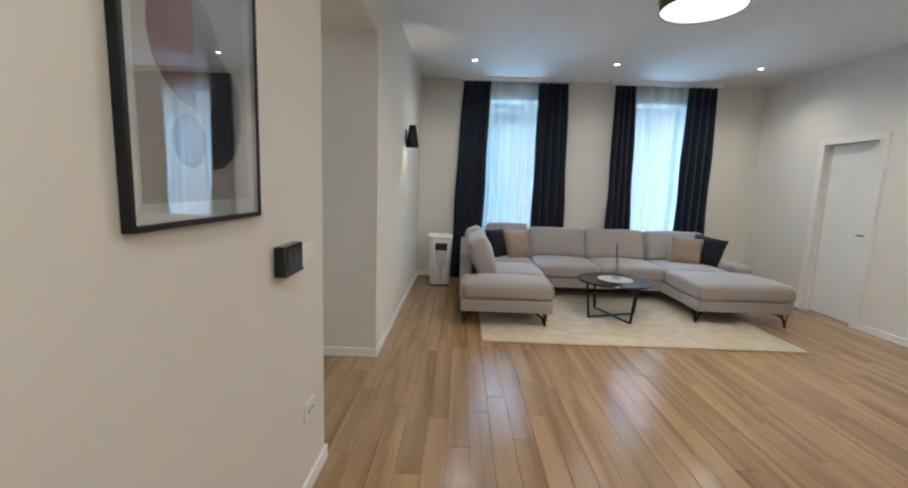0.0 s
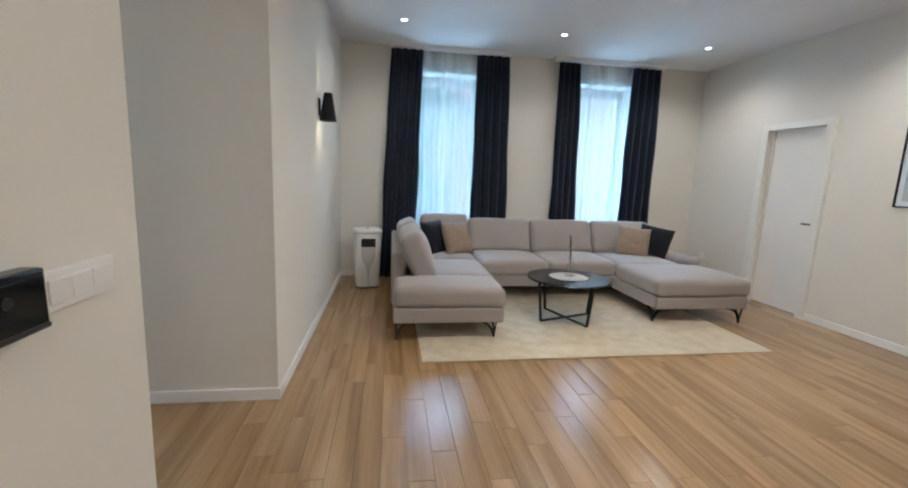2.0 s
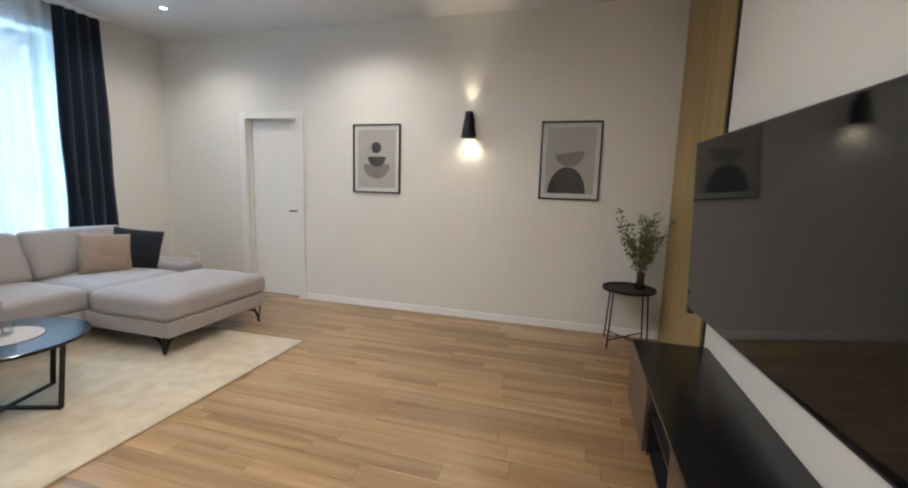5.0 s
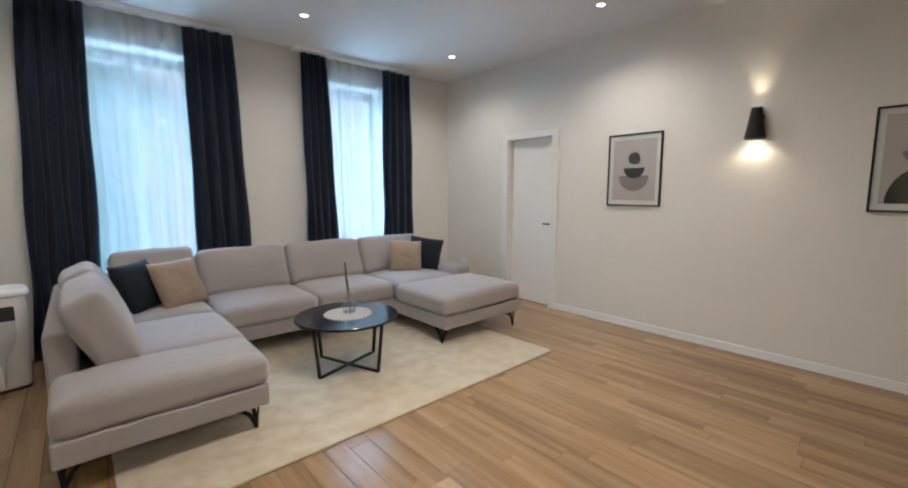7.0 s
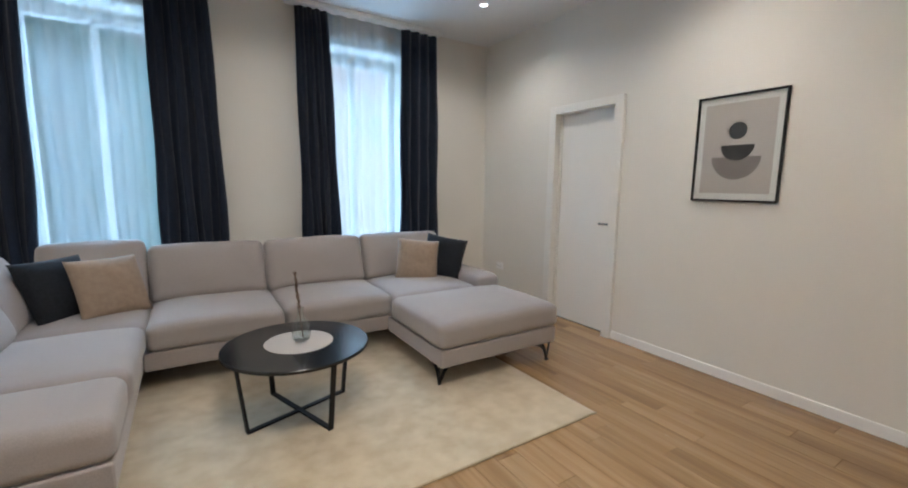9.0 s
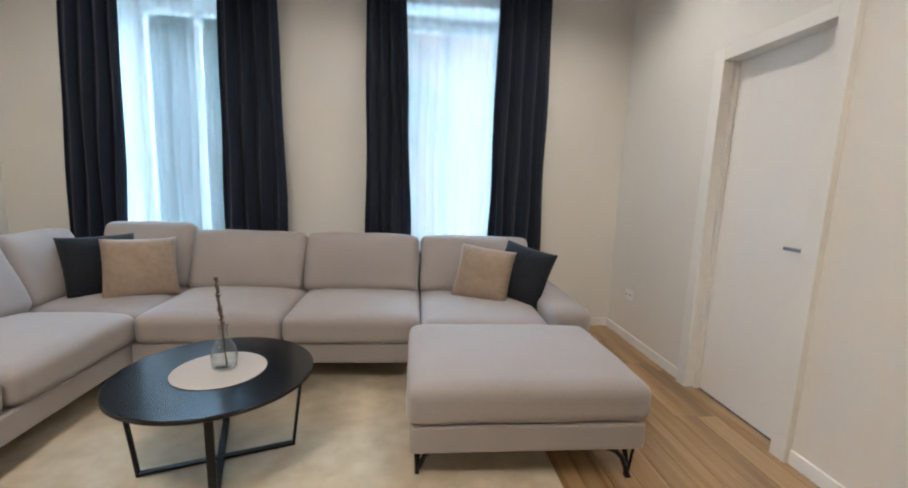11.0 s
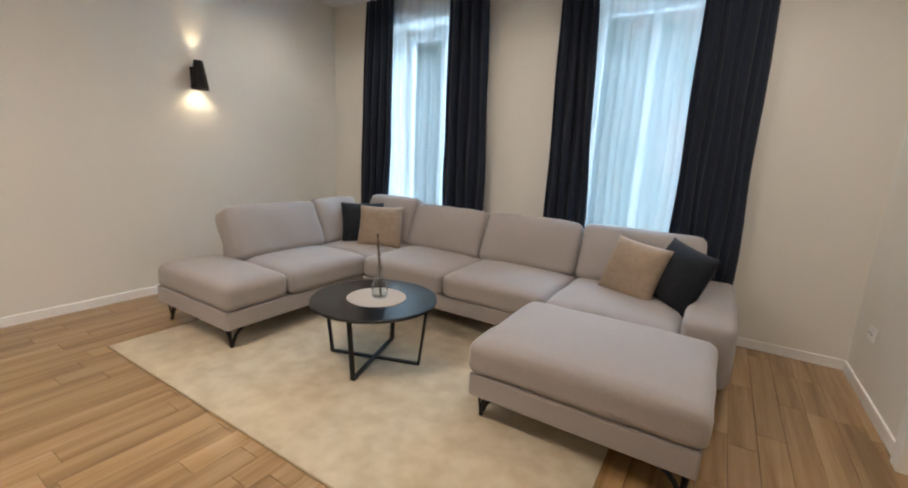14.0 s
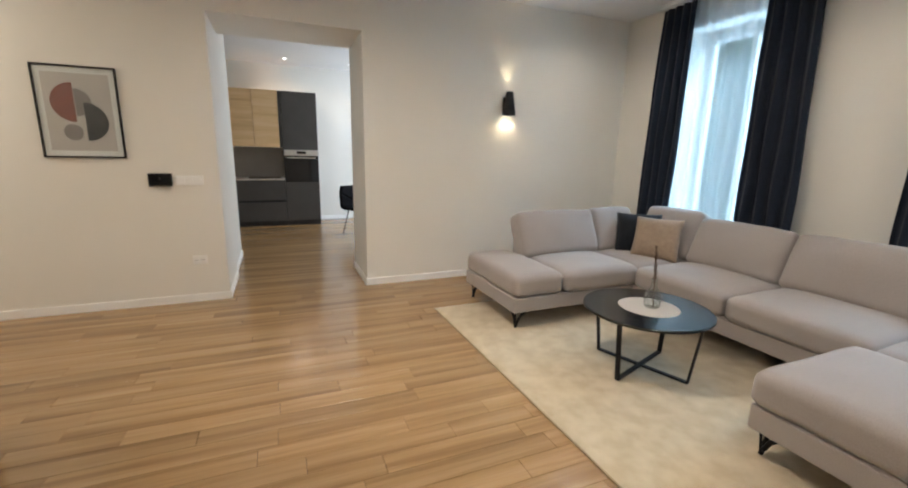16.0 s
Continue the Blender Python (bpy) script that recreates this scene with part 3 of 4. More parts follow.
window(3, -2.9, KN + 0.26, 0.6, 0.6, 2.5)


# ---- curtains ----
def drape(name, top, bottom, y, z0, z1, folds, amp, material, label, seed, thick=0.004, group=""):
    """A hanging cloth with pleats that widen and wander downwards."""
    rnd = random.Random(seed)
    bm = bmesh.new()
    nx, nz = folds * 10, 16
    ph = [rnd.uniform(-0.5, 0.5) for _ in range(folds + 2)]
    am = [rnd.uniform(0.65, 1.2) for _ in range(folds + 2)]
    rows = []
    for j in range(nz + 1):
        k = j / nz
        z = z1 + (z0 - z1) * k
        row = []
        for i in range(nx + 1):
            u = i / nx
            c = u * folds
            w = math.sin(2 * math.pi * c + ph[int(c)] * k * 0.8)
            a = amp * (0.55 + 0.45 * k) * am[int(c)]
            x = (top[0] + (top[1] - top[0]) * u) * (1 - k ** 0.8) + (bottom[0] + (bottom[1] - bottom[0]) * u) * k ** 0.8
            x += 0.012 * k * math.sin(5 * z + 9 * u + seed)
            row.append(bm.verts.new((x + 0.3 * a * math.cos(4 * math.pi * c), y + a * w + 0.006 * math.sin(3 * z + seed + 4 * u), z)))
        rows.append(row)
    for a, b in zip(rows, rows[1:]):
        for i in range(nx):
            bm.faces.new((a[i], a[i + 1], b[i + 1], b[i]))
    c = tagged(new(name), label, "curtain", group)
    body = part("panel", bm, material, c, smooth=True)
    if thick:
        md = body.modifiers.new("thickness", "SOLIDIFY")
        md.thickness = thick
    return c


CUR_Y = 6.13
dark = [((0.62, 1.01), (0.50, 0.955)), ((1.69, 2.11), (1.685, 2.19)), ((2.785, 3.075), (2.795, 3.18)), ((3.82, 4.235), (3.80, 4.27))]
for k, (t0, b0) in enumerate(dark):
    drape("curtain", t0, b0, CUR_Y, 0.012, 2.885, 4, 0.036, CURTAIN, "heavy charcoal curtain hanging in deep pleats to the floor", 11 + k, group="window curtains")
for k, (a, b) in enumerate(((0.90, 1.80), (2.99, 3.95))):
    drape("sheer_curtain", (a, b), (a, b), CUR_Y + 0.062, 0.02, 2.90, 7, 0.026, SHEER, "white translucent voile curtain glowing with daylight", 31 + k, thick=0, group="sheer curtains")
drape("curtain", (-2.62, -2.18), (-2.66, -2.10), 5.22, 0.012, 2.80, 5, 0.03, CURTAIN, "charcoal curtain at the kitchen window", 51, group="window curtains")
for a, b in ((0.58, 2.14), (2.72, 4.30)):
    r = thing("curtain_rail", pose(0, 0, 0), "slim white ceiling-mounted curtain rail", "curtain rail", "curtain rails")
    part("track", box(a, CUR_Y - 0.035, 2.905, b, CUR_Y + 0.085, CEIL, 0.003, 1), TRIM, r)


# ---- ceiling lights ----
def downlight():
    d = thing("downlight", pose(0, 0, 0), "small round recessed ceiling spotlight, switched on", "ceiling light", "recessed ceiling lights")
    part("trim_ring", lathe([(0.030, 0.0), (0.043, 0.0), (0.043, -0.006), (0.032, -0.008), (0.030, 0.0)], 28), WHITE_PLASTIC, d, smooth=False)
    part("lens", lathe([(0, -0.004), (0.0305, -0.004), (0.0305, -0.001), (0, -0.001)], 24), SPOT_GLOW, d, "glowing lens")
    return d


first = downlight()
first.matrix_world = pose(DOWNLIGHTS[0][0], DOWNLIGHTS[0][1], CEIL)
for dx, dy, dz in DOWNLIGHTS[1:]:
    copy_thing(first, pose(dx, dy, CEIL))


def pendant():
    x, y, z = PENDANT
    p = thing("pendant_lamp", pose(x, y, z), "large round drum ceiling lamp, dark brown shade with a glowing diffuser", "ceiling lamp")
    part("shade", lathe([(0.258, 0.0), (0.262, 0.0), (0.262, 0.16), (0.258, 0.16), (0.258, 0.0)], 56), SHADE_BROWN, p, "dark brown fabric shade", smooth=False)
    part("diffuser", lathe([(0, 0.004), (0.257, 0.004), (0.257, 0.012), (0, 0.012)], 48), DIFFUSER, p, "glowing white diffuser")
    part("upper_ring", lathe([(0.274, 0.075), (0.278, 0.075), (0.278, 0.19), (0.274, 0.19), (0.274, 0.075)], 56), BRASS, p, "pale gold band")
    part("stem", lathe([(0, 0.05), (0.012, 0.05), (0.012, 0.30), (0, 0.30)], 16), BRASS, p)
    part("canopy", lathe([(0, 0.30), (0.06, 0.30), (0.065, 0.338), (0, 0.338)], 28), BRASS, p)


pendant()


def sconce(x, y, sg):
    s = thing("wall_sconce", pose(x, y, 1.912, 0, 0, 90 if sg > 0 else -90), "black tapered metal wall sconce shining up and down", "wall lamp", "wall sconces")
    cone = lathe([(0.071, -0.115), (0.073, -0.115), (0.036, 0.125), (0.034, 0.125), (0.071, -0.115)], 36)
    part("shade", moved(cone, pose(0, -0.078, 0)), BLACK_METAL, s)
    part("wall_plate", box(-0.04, -0.012, -0.075, 0.04, -0.001, 0.075, 0.004), BLACK_METAL, s)
    part("bulb", moved(lathe([(0, -0.092), (0.066, -0.092), (0.065, -0.086), (0, -0.086)], 28), pose(0, -0.078, 0)), WARM_GLOW, s, "glowing lower lens")
    part("bulb", moved(lathe([(0, 0.108), (0.033, 0.108), (0.033, 0.112), (0, 0.112)], 24), pose(0, -0.078, 0)), WARM_GLOW, s, "glowing upper lens")


for sx, sy, sg in SCONCES:
    sconce(sx, sy, sg)


# ---- framed prints ----
def framed(name, m, w, h, label, art):
    f = thing(name, m, label, "picture", "framed abstract prints")
    d, b = 0.024, 0.013
    fr = bmesh.new()
    box(-w / 2, -d, -h / 2, -w / 2 + b, 0, h / 2, 0.002, 1, fr)
    box(w / 2 - b, -d, -h / 2, w / 2, 0, h / 2, 0.002, 1, fr)
    box(-w / 2 + b, -d, -h / 2, w / 2 - b, 0, -h / 2 + b, 0.002, 1, fr)
    box(-w / 2 + b, -d, h / 2 - b, w / 2 - b, 0, h / 2, 0.002, 1, fr)
    part("frame", fr, BLACK_METAL, f, "slim black frame")
    part("mat_board", box(-w / 2 + b, -0.008, -h / 2 + b, w / 2 - b, -0.002, h / 2 - b), MAT_BOARD, f, "pale mat")
    pr = part("print", box(-w / 2 + 0.052, -0.0095, -h / 2 + 0.055, w / 2 - 0.052, -0.0082, h / 2 - 0.055), PRINT_BEIGE, f, "warm grey abstract print")
    for k, (cut, r, x, z, tilt, material, *tall) in enumerate(art):
        part("shape", moved(disc(r, 48, cut), pose(x, -0.0097 - 0.0009 * k, z) @ pose(0, 0, 0, 0, tilt, 0) @ Matrix.Diagonal((1, 1, tall[0] if tall else 1, 1))), material, pr)
    g = part("glazing", box(-w / 2 + b, -0.021, -h / 2 + b, w / 2 - b, -0.019, h / 2 - b), GLAZE, f, "clear glazing")
    g.visible_shadow = False


framed("framed_print", pose(ROOM_W - 0.002, 3.425, 1.592, 0, 0, -90), 0.535, 0.705, "framed print of stacked black and taupe half circles", [
    ("bottom", 0.150, 0.0, -0.055, 0, PRINT_STONE), ("bottom", 0.102, 0.004, 0.022, 0, PRINT_BLACK), (None, 0.055, 0.0, 0.115, 0, PRINT_BLACK)])
framed("framed_print", pose(ROOM_W - 0.002, 1.476, 1.594, 0, 0, -90), 0.537, 0.710, "framed print of a grey bowl above a black dome", [
    ("bottom", 0.126, -0.005, 0.072, -9, PRINT_STONE), ("top", 0.168, -0.02, -0.296, 0, PRINT_BLACK, 1.42)])
framed("framed_print", pose(0.002, 0.860, 1.625, 0, 0, 90), 0.522, 0.69, "framed print of rust red and black half circles", [
    ("right", 0.105, -0.022, 0.075, 0, PRINT_STONE), ("left", 0.147, -0.026, 0.074, 0, PRINT_RUST), (None, 0.061, -0.055, -0.150, 0, PRINT_STONE), ("right", 0.145, 0.030, -0.068, 0, PRINT_BLACK)])


# ---- wall plates and panel ----
def socket(name, m, label, w=0.115, h=0.08, holes=2, group="wall sockets"):
    s = thing(name, m, label, "socket", group)
    part("cover_plate", box(-w / 2, -0.011, -h / 2, w / 2, 0, h / 2, 0.004), WHITE_PLASTIC, s)
    for k in range(holes):
        x = (k - (holes - 1) / 2) * (w / holes) * 0.86
        rim = part("insert", box(x - 0.021, -0.013, -0.021, x + 0.021, -0.0105, 0.021, 0.003), WHITE_PLASTIC, s)
        for q in (-1, 1):
            part("pin_hole", moved(lathe([(0, 0), (0.0045, 0), (0.0045, 0.0015), (0, 0.0015)], 10), pose(x + q * 0.009, -0.0132, 0, 90)), DARK_SLOT, rim)


socket("wall_socket", pose(0.0005, 1.56, 0.39, 0, 0, 90), "white double wall socket low on the wall")
socket("wall_socket", pose(ROOM_W - 0.0005, 5.89, 0.39, 0, 0, -90), "white double wall socket near the corner", w=0.115)


def switch_bank():
    s = thing("light_switch", pose(0.0005, 1.545, 1.10, 0, 0, 90), "white wall switch plate with three rockers", "light switch")
    part("cover_plate", box(-0.105, -0.014, -0.04, 0.105, 0, 0.04, 0.005), WHITE_PLASTIC, s)
    for k in range(3):
        part("rocker", box(-0.088 + k * 0.060, -0.018, -0.024, -0.032 + k * 0.060, -0.013, 0.024, 0.003), WHITE_PLASTIC, s)


switch_bank()


def keypad():
    k = thing("alarm_keypad", pose(0.0005, 1.335, 1.105, 0, 0, 90), "small black wall keypad with a glossy screen", "keypad")
    part("housing", box(-0.085, -0.040, -0.055, 0.085, 0, 0.055, 0.006), BLACK_GLOSS, k)
    sc = part("screen", box(-0.060, -0.0425, -0.026, 0.045, -0.0395, 0.042, 0.001, 1), BLACK_GLOSS, k)
    part("lens", moved(lathe([(0, 0), (0.010, 0), (0.010, 0.003), (0, 0.003)], 20), pose(0.0, -0.0425, 0.012, 90)), BLACK_PLASTIC, sc)
    part("lower_lip", box(-0.083, -0.044, -0.054, 0.083, -0.038, -0.044, 0.002, 1), BLACK_PLASTIC, k)


keypad()


# ---- sofa ----
def sofa():
    s = thing("corner_sofa", pose(0, 0.10, 0), "large U-shaped corner sofa in light grey-beige woven fabric", "sofa")
    z0, z1 = 0.156, 0.280
    part("base", box(0.675, 3.79, z0, 1.60, 5.96, z1, 0.018, 3), FABRIC, s)
    part("base", box(1.602, 4.975, z0, 4.02, 5.96, z1, 0.018, 3), FABRIC, s)
    part("base", box(3.195, 4.10, z0, 4.200, 4.950, z1, 0.018, 3), FABRIC, s)
    # back frames, sloping inwards
    bm = box(0.66, 4.30, z0, 0.79, 5.96, 0.645, 0.03, 3)
    part("back_frame", bm, FABRIC, s)
    part("back_frame", box(0.802, 5.83, z0, 4.05, 5.965, 0.70, 0.03, 3), FABRIC, s)
    part("armrest", moved(cushion(0.262, 1.06, 0.364, 0.055, 0.012, 12, seed=3), pose(4.165, 5.43, z0)), FABRIC, s, smooth=True)
    seats = [(0.678, 3.787, 1.607, 4.25), (0.86, 4.255, 1.622, 5.03), (0.86, 5.035, 1.62, 5.78), (1.625, 4.95, 2.43, 5.78), (2.435, 4.95, 3.25, 5.78), (3.255, 4.88, 4.03, 5.78), (3.180, 4.085, 4.218, 4.875)]
    for k, (x0, y0, x1, y1) in enumerate(seats):
        h = 0.170
        part("seat_cushion", moved(cushion(x1 - x0, y1 - y0, h, 0.052, 0.036, 18, 0.006, k), pose((x0 + x1) / 2, (y0 + y1) / 2, z1 - 0.004)), FABRIC, s, smooth=True)
    # loose back cushions, leaning: width, centre, heading
    for k, (wid, cx, cy, rz, tall) in enumerate([(0.86, 0.985, 4.63, 90, 0.43), (0.52, 0.975, 5.32, 90, 0.44), (0.60, 1.315, 5.63, 4, 0.475), (0.785, 2.01, 5.62, 0, 0.43), (0.83, 2.825, 5.62, 0, 0.43), (0.83, 3.665, 5.63, 0, 0.43)]):
        c = cushion(wid, 0.20, tall, 0.05, 0.018, 18, 0.010, 20 + k)
        for v in c.verts:
            q = 1 - (2 * v.co.x / wid) ** 2
            v.co.y -= math.copysign(0.042 * max(0, q) * math.sin(math.pi * min(1, max(0, v.co.z / tall))), -v.co.y)
        part("back_cushion", moved(c, pose(cx, cy, 0.425, 0, 0, rz) @ pose(0, 0, 0, -23, 0, 0)), FABRIC, s, smooth=True)

    def leg(x, y, ax, ay):
        """A bent strip: one slim upright at the corner and two curved arms that run inwards under the base."""
        at = pose(x, y, 0)
        lg = part("leg", moved(tube([(-0.012 * ax, -0.012 * ay, 0.158), (0, 0, 0.004)], 0.006, 8), at), BLACK_METAL, s, "bent black metal leg")
        part("foot_pad", moved(box(-0.013, -0.013, 0.0, 0.013, 0.013, 0.012, 0.002, 1), at), BLACK_METAL, lg)
        for dx, dy in ((ax, 0), (0, ay)):
            pts = [(0.0, 0.008), (0.010, 0.045), (0.030, 0.092), (0.062, 0.124), (0.115, 0.146), (0.15, 0.150)]
            part("curved_arm", moved(tube([(q * dx, q * dy, z) for q, z in pts], 0.0115, 8), at), BLACK_METAL, lg)

    for x, y, ax, ay in ((0.705, 3.86, 1, 1), (1.535, 3.85, -1, 1), (3.232, 4.185, 1, 1), (4.16, 4.145, -1, 1), (0.74, 5.9, 1, -1), (4.15, 5.88, -1, -1)):
        leg(x, y, ax, ay)
    return s


sofa()


def throw(x, y, z, lean, rz, roll, size, material, label, seed):
    p = tagged(link("throw_pillow", pillow(size, size, 0.17, seed), material, None, "", True), label, "pillow", "throw pillows on the sofa")
    p.matrix_world = pose(x, y, z, 0, 0, rz) @ pose(0, 0, 0, lean, 0, 0) @ pose(0, 0, 0, 0, roll, 0)
    return p


throw(1.245, 5.47, 0.445, -25, 50, 0, 0.42, PILLOW_DARK, "charcoal square throw pillow in the sofa corner", 1)
throw(1.475, 5.42, 0.445, -25, 34, 1, 0.41, PILLOW_TAUPE, "taupe square throw pillow in the sofa corner", 2)
throw(3.645, 5.43, 0.445, -22, -20, 6, 0.395, PILLOW_TAUPE, "taupe square throw pillow leaning by the armrest", 3)
throw(3.89, 5.45, 0.445, -20, -43, 9, 0.41, PILLOW_DARK, "dark charcoal throw pillow leaning against the armrest", 4)

# ---- rug ----
def rug():
    w, d = 2.965, 2.02
    r = thing("rug", pose(0.89, 3.49, 0.0, 0, 0, 0.6), "large cream short-pile rug with mottled shading", "rug")
    bm = bmesh.new()
    nx, ny = 120, 80
    g = [[None] * (ny + 1) for _ in range(nx + 1)]
    for i in range(nx + 1):
        for j in range(ny + 1):
            x, y = w * i / nx, d * j / ny
            e = min(x, y, w - x, d - y)
            z = 0.013 - 0.009 * max(0, 1 - e / 0.02) ** 2 + 0.0012 * noise.noise(Vector((x * 9, y * 9, 0)))
            wob = 0.003 * math.sin(7 * x + 3 * y)
            g[i][j] = bm.verts.new((x, y + (wob if j in (0, ny) else 0), z))
    for i in range(nx):
        for j in range(ny):
            bm.faces.new((g[i][j], g[i + 1][j], g[i + 1][j + 1], g[i][j + 1]))
    part("rug_surface", bm, RUG, r, smooth=True)
    part("bound_edge", box(-0.003, -0.004, 0.0005, w + 0.003, 0.006, 0.009, 0.002, 1), mat("rug_edge", (0.34, 0.26, 0.16), 0.9, colour2=(0.42, 0.33, 0.21), scale=60), r, "brown bound edge")


rug()


# ---- coffee table ----
def coffee_table():
    x, y, h, r = 2.369, 4.415, 0.413, 0.393
    t = thing("coffee_table", pose(x, y, 0.013, 0, 0, 19), "round black coffee table with crossed black metal legs", "table")
    part("tabletop", lathe([(0, h - 0.022), (r - 0.008, h - 0.022), (r, h - 0.016), (r, h - 0.005), (r - 0.004, h), (0, h)], 72), BLACK_TOP, t)
    for k in range(4):
        a = radians(90 * k)
        f, u = 0.30, 0.345
        lo, hi = (f * math.cos(a), f * math.sin(a), 0.0), (u * math.cos(a), u * math.sin(a), h - 0.023)
        part("leg", bar(lo, hi, 0.030, 0.012, None, (math.cos(a), math.sin(a), 0)), BLACK_METAL, t)
    part("stretcher", box(-0.30, -0.015, 0.0, 0.30, 0.015, 0.012, 0.002, 1), BLACK_METAL, t)
    part("stretcher", box(-0.015, -0.30, 0.001, 0.015, -0.016, 0.013, 0.002, 1, box(-0.015, 0.016, 0.001, 0.015, 0.30, 0.013, 0.002, 1)), BLACK_METAL, t)
    top = 0.013 + h
    m = tagged(link("placemat", lathe([(0, 0), (0.183, 0), (0.186, 0.002), (0.183, 0.004), (0, 0.004)], 56), PLACEMAT), "round pale woven placemat on the coffee table", "placemat")
    m.matrix_world = pose(2.38, 4.42, top + 0.0005)
    v = thing("vase", pose(2.395, 4.43, top + 0.005), "small clear glass bottle vase holding a dried stem", "vase")
    prof = [(0, 0.0), (0.042, 0.0), (0.050, 0.010), (0.053, 0.055), (0.048, 0.090), (0.030, 0.122), (0.019, 0.142), (0.0165, 0.180), (0.022, 0.192), (0.0195, 0.192), (0.0140, 0.179), (0.0165, 0.141), (0.0275, 0.120), (0.045, 0.088), (0.050, 0.055), (0.047, 0.012), (0, 0.009)]
    part("bottle", lathe(prof, 36), GLASS, v, smooth=True)
    st = thing("dried_stem", pose(2.395, 4.43, top + 0.016), "single dried brown grass stem standing in the vase", "dried plant")
    part("stalk", tube([(0.010, 0, 0), (0.0, 0.003, 0.09), (-0.006, 0.004, 0.18), (-0.022, 0.004, 0.37)], 0.0035, 8), DRIED, st)
    bm = bmesh.new()
    rnd = random.Random(5)
    for k in range(150):
        u = rnd.random()
        a = rnd.uniform(0, 6.28)
        z = 0.17 + 0.21 * u
        cx = -0.005 - 0.018 * u
        rad = 0.010 * (1 - 0.3 * u) + 0.003
        p = Vector((cx + rad * math.cos(a), 0.004 + rad * math.sin(a), z + 0.012))
        tube([(cx, 0.004, z), p], 0.0022, 5, bm, 0.4)
    part("seed_head", bm, DRIED, st)


coffee_table()


# ---- air cooler ----
def air_cooler():
    a = thing("air_cooler", pose(0.372, 5.70, 0, 0, 0, 8), "white portable tower air cooler with a dark louvre", "air cooler")
    w, d, h = 0.155, 0.15, 0.66

    def shell(z, k=1.0, n=40):
        ring = []
        for i in range(n):
            t = 2 * math.pi * i / n
            cx, cy = math.cos(t), math.sin(t)
            e = 0.45
            ring.append((k * w * math.copysign(abs(cx) ** e, cx), k * d * math.copysign(abs(cy) ** e, cy), z))
        return ring

    def loft(levels):
        bm = bmesh.new()
        rings = [[bm.verts.new(p) for p in shell(z, k)] for z, k in levels]
        for p, q in zip(rings, rings[1:]):
            for i in range(len(p)):
                bm.faces.new((p[i], p[(i + 1) % len(p)], q[(i + 1) % len(q)], q[i]))
        bm.faces.new(rings[0][::-1])
        bm.faces.new(rings[-1])
        return bm

    part("foot", loft([(0.0, 0.90), (0.018, 0.92)]), BLACK_PLASTIC, a, "black base")
    part("body", loft([(0.018, 0.86), (0.03, 0.885), (0.16, 0.92), (0.32, 0.965), (0.48, 0.995), (0.58, 0.99), (h, 0.94)]), WHITE_PLASTIC, a, smooth=False)
    part("lid", loft([(h + 0.003, 0.99), (h + 0.008, 1.06), (h + 0.016, 1.10), (h + 0.036, 1.09), (h + 0.046, 1.03), (h + 0.050, 0.95)]), WHITE_PLASTIC, a)
    part("knob", moved(lathe([(0, 0), (0.016, 0), (0.014, 0.010), (0, 0.010)], 20), pose(0, -0.05, h + 0.050)), GREY_PLASTIC, a)
    part("neck_shadow", loft([(h - 0.001, 0.95), (h + 0.004, 0.95)]), DARK_SLOT, a)
    lv = part("louvre", box(-0.082, -0.153, 0.50, 0.082, -0.140, 0.60, 0.004), BLACK_PLASTIC, a, "dark air outlet")
    for k in range(6):
        part("slat", box(-0.076, -0.157, 0.510 + k * 0.015, 0.076, -0.151, 0.516 + k * 0.015, 0.001, 1), BLACK_PLASTIC, lv)
    bm = bmesh.new()
    outline = [(-0.082, 0.497), (-0.082, 0.41), (-0.065, 0.33), (-0.025, 0.25), (-0.008, 0.17), (-0.004, 0.05), (0.004, 0.05), (0.008, 0.17), (0.025, 0.25), (0.065, 0.33), (0.082, 0.41), (0.082, 0.497)]
    front = [bm.verts.new((x, -0.1515, z)) for x, z in outline]
    back = [bm.verts.new((x, -0.135, z)) for x, z in outline]
    bm.faces.new(front)
    for i in range(len(outline)):
        j = (i + 1) % len(outline)
        bm.faces.new((front[i], back[i], back[j], front[j]))
    bmesh.ops.recalc_face_normals(bm, faces=bm.faces[:])
    part("front_inlay", bm, mat("pale_grey_plastic", (0.56, 0.56, 0.56), 0.4, colour2=(0.60, 0.60, 0.60), scale=8), a, "grey tapering front inlay")


air_cooler()


# ---- television wall ----
oak = tagged(new("wall_panel"), "floor-to-ceiling oak veneer panel on the television wall", "wall panel", kind="structure")
for k in range(2):
    part("panel", box(3.78 + 0.611 * k, TV_Y + 0.001, 0.0, 4.388 + 0.611 * k, TV_Y + 0.022, CEIL - 0.002, 0.001, 1), OAK_PANEL, oak)
part("shadow_gap", box(3.752, TV_Y + 0.001, 0.0, 3.779, TV_Y + 0.012, CEIL - 0.002), DARK_SLOT, oak)


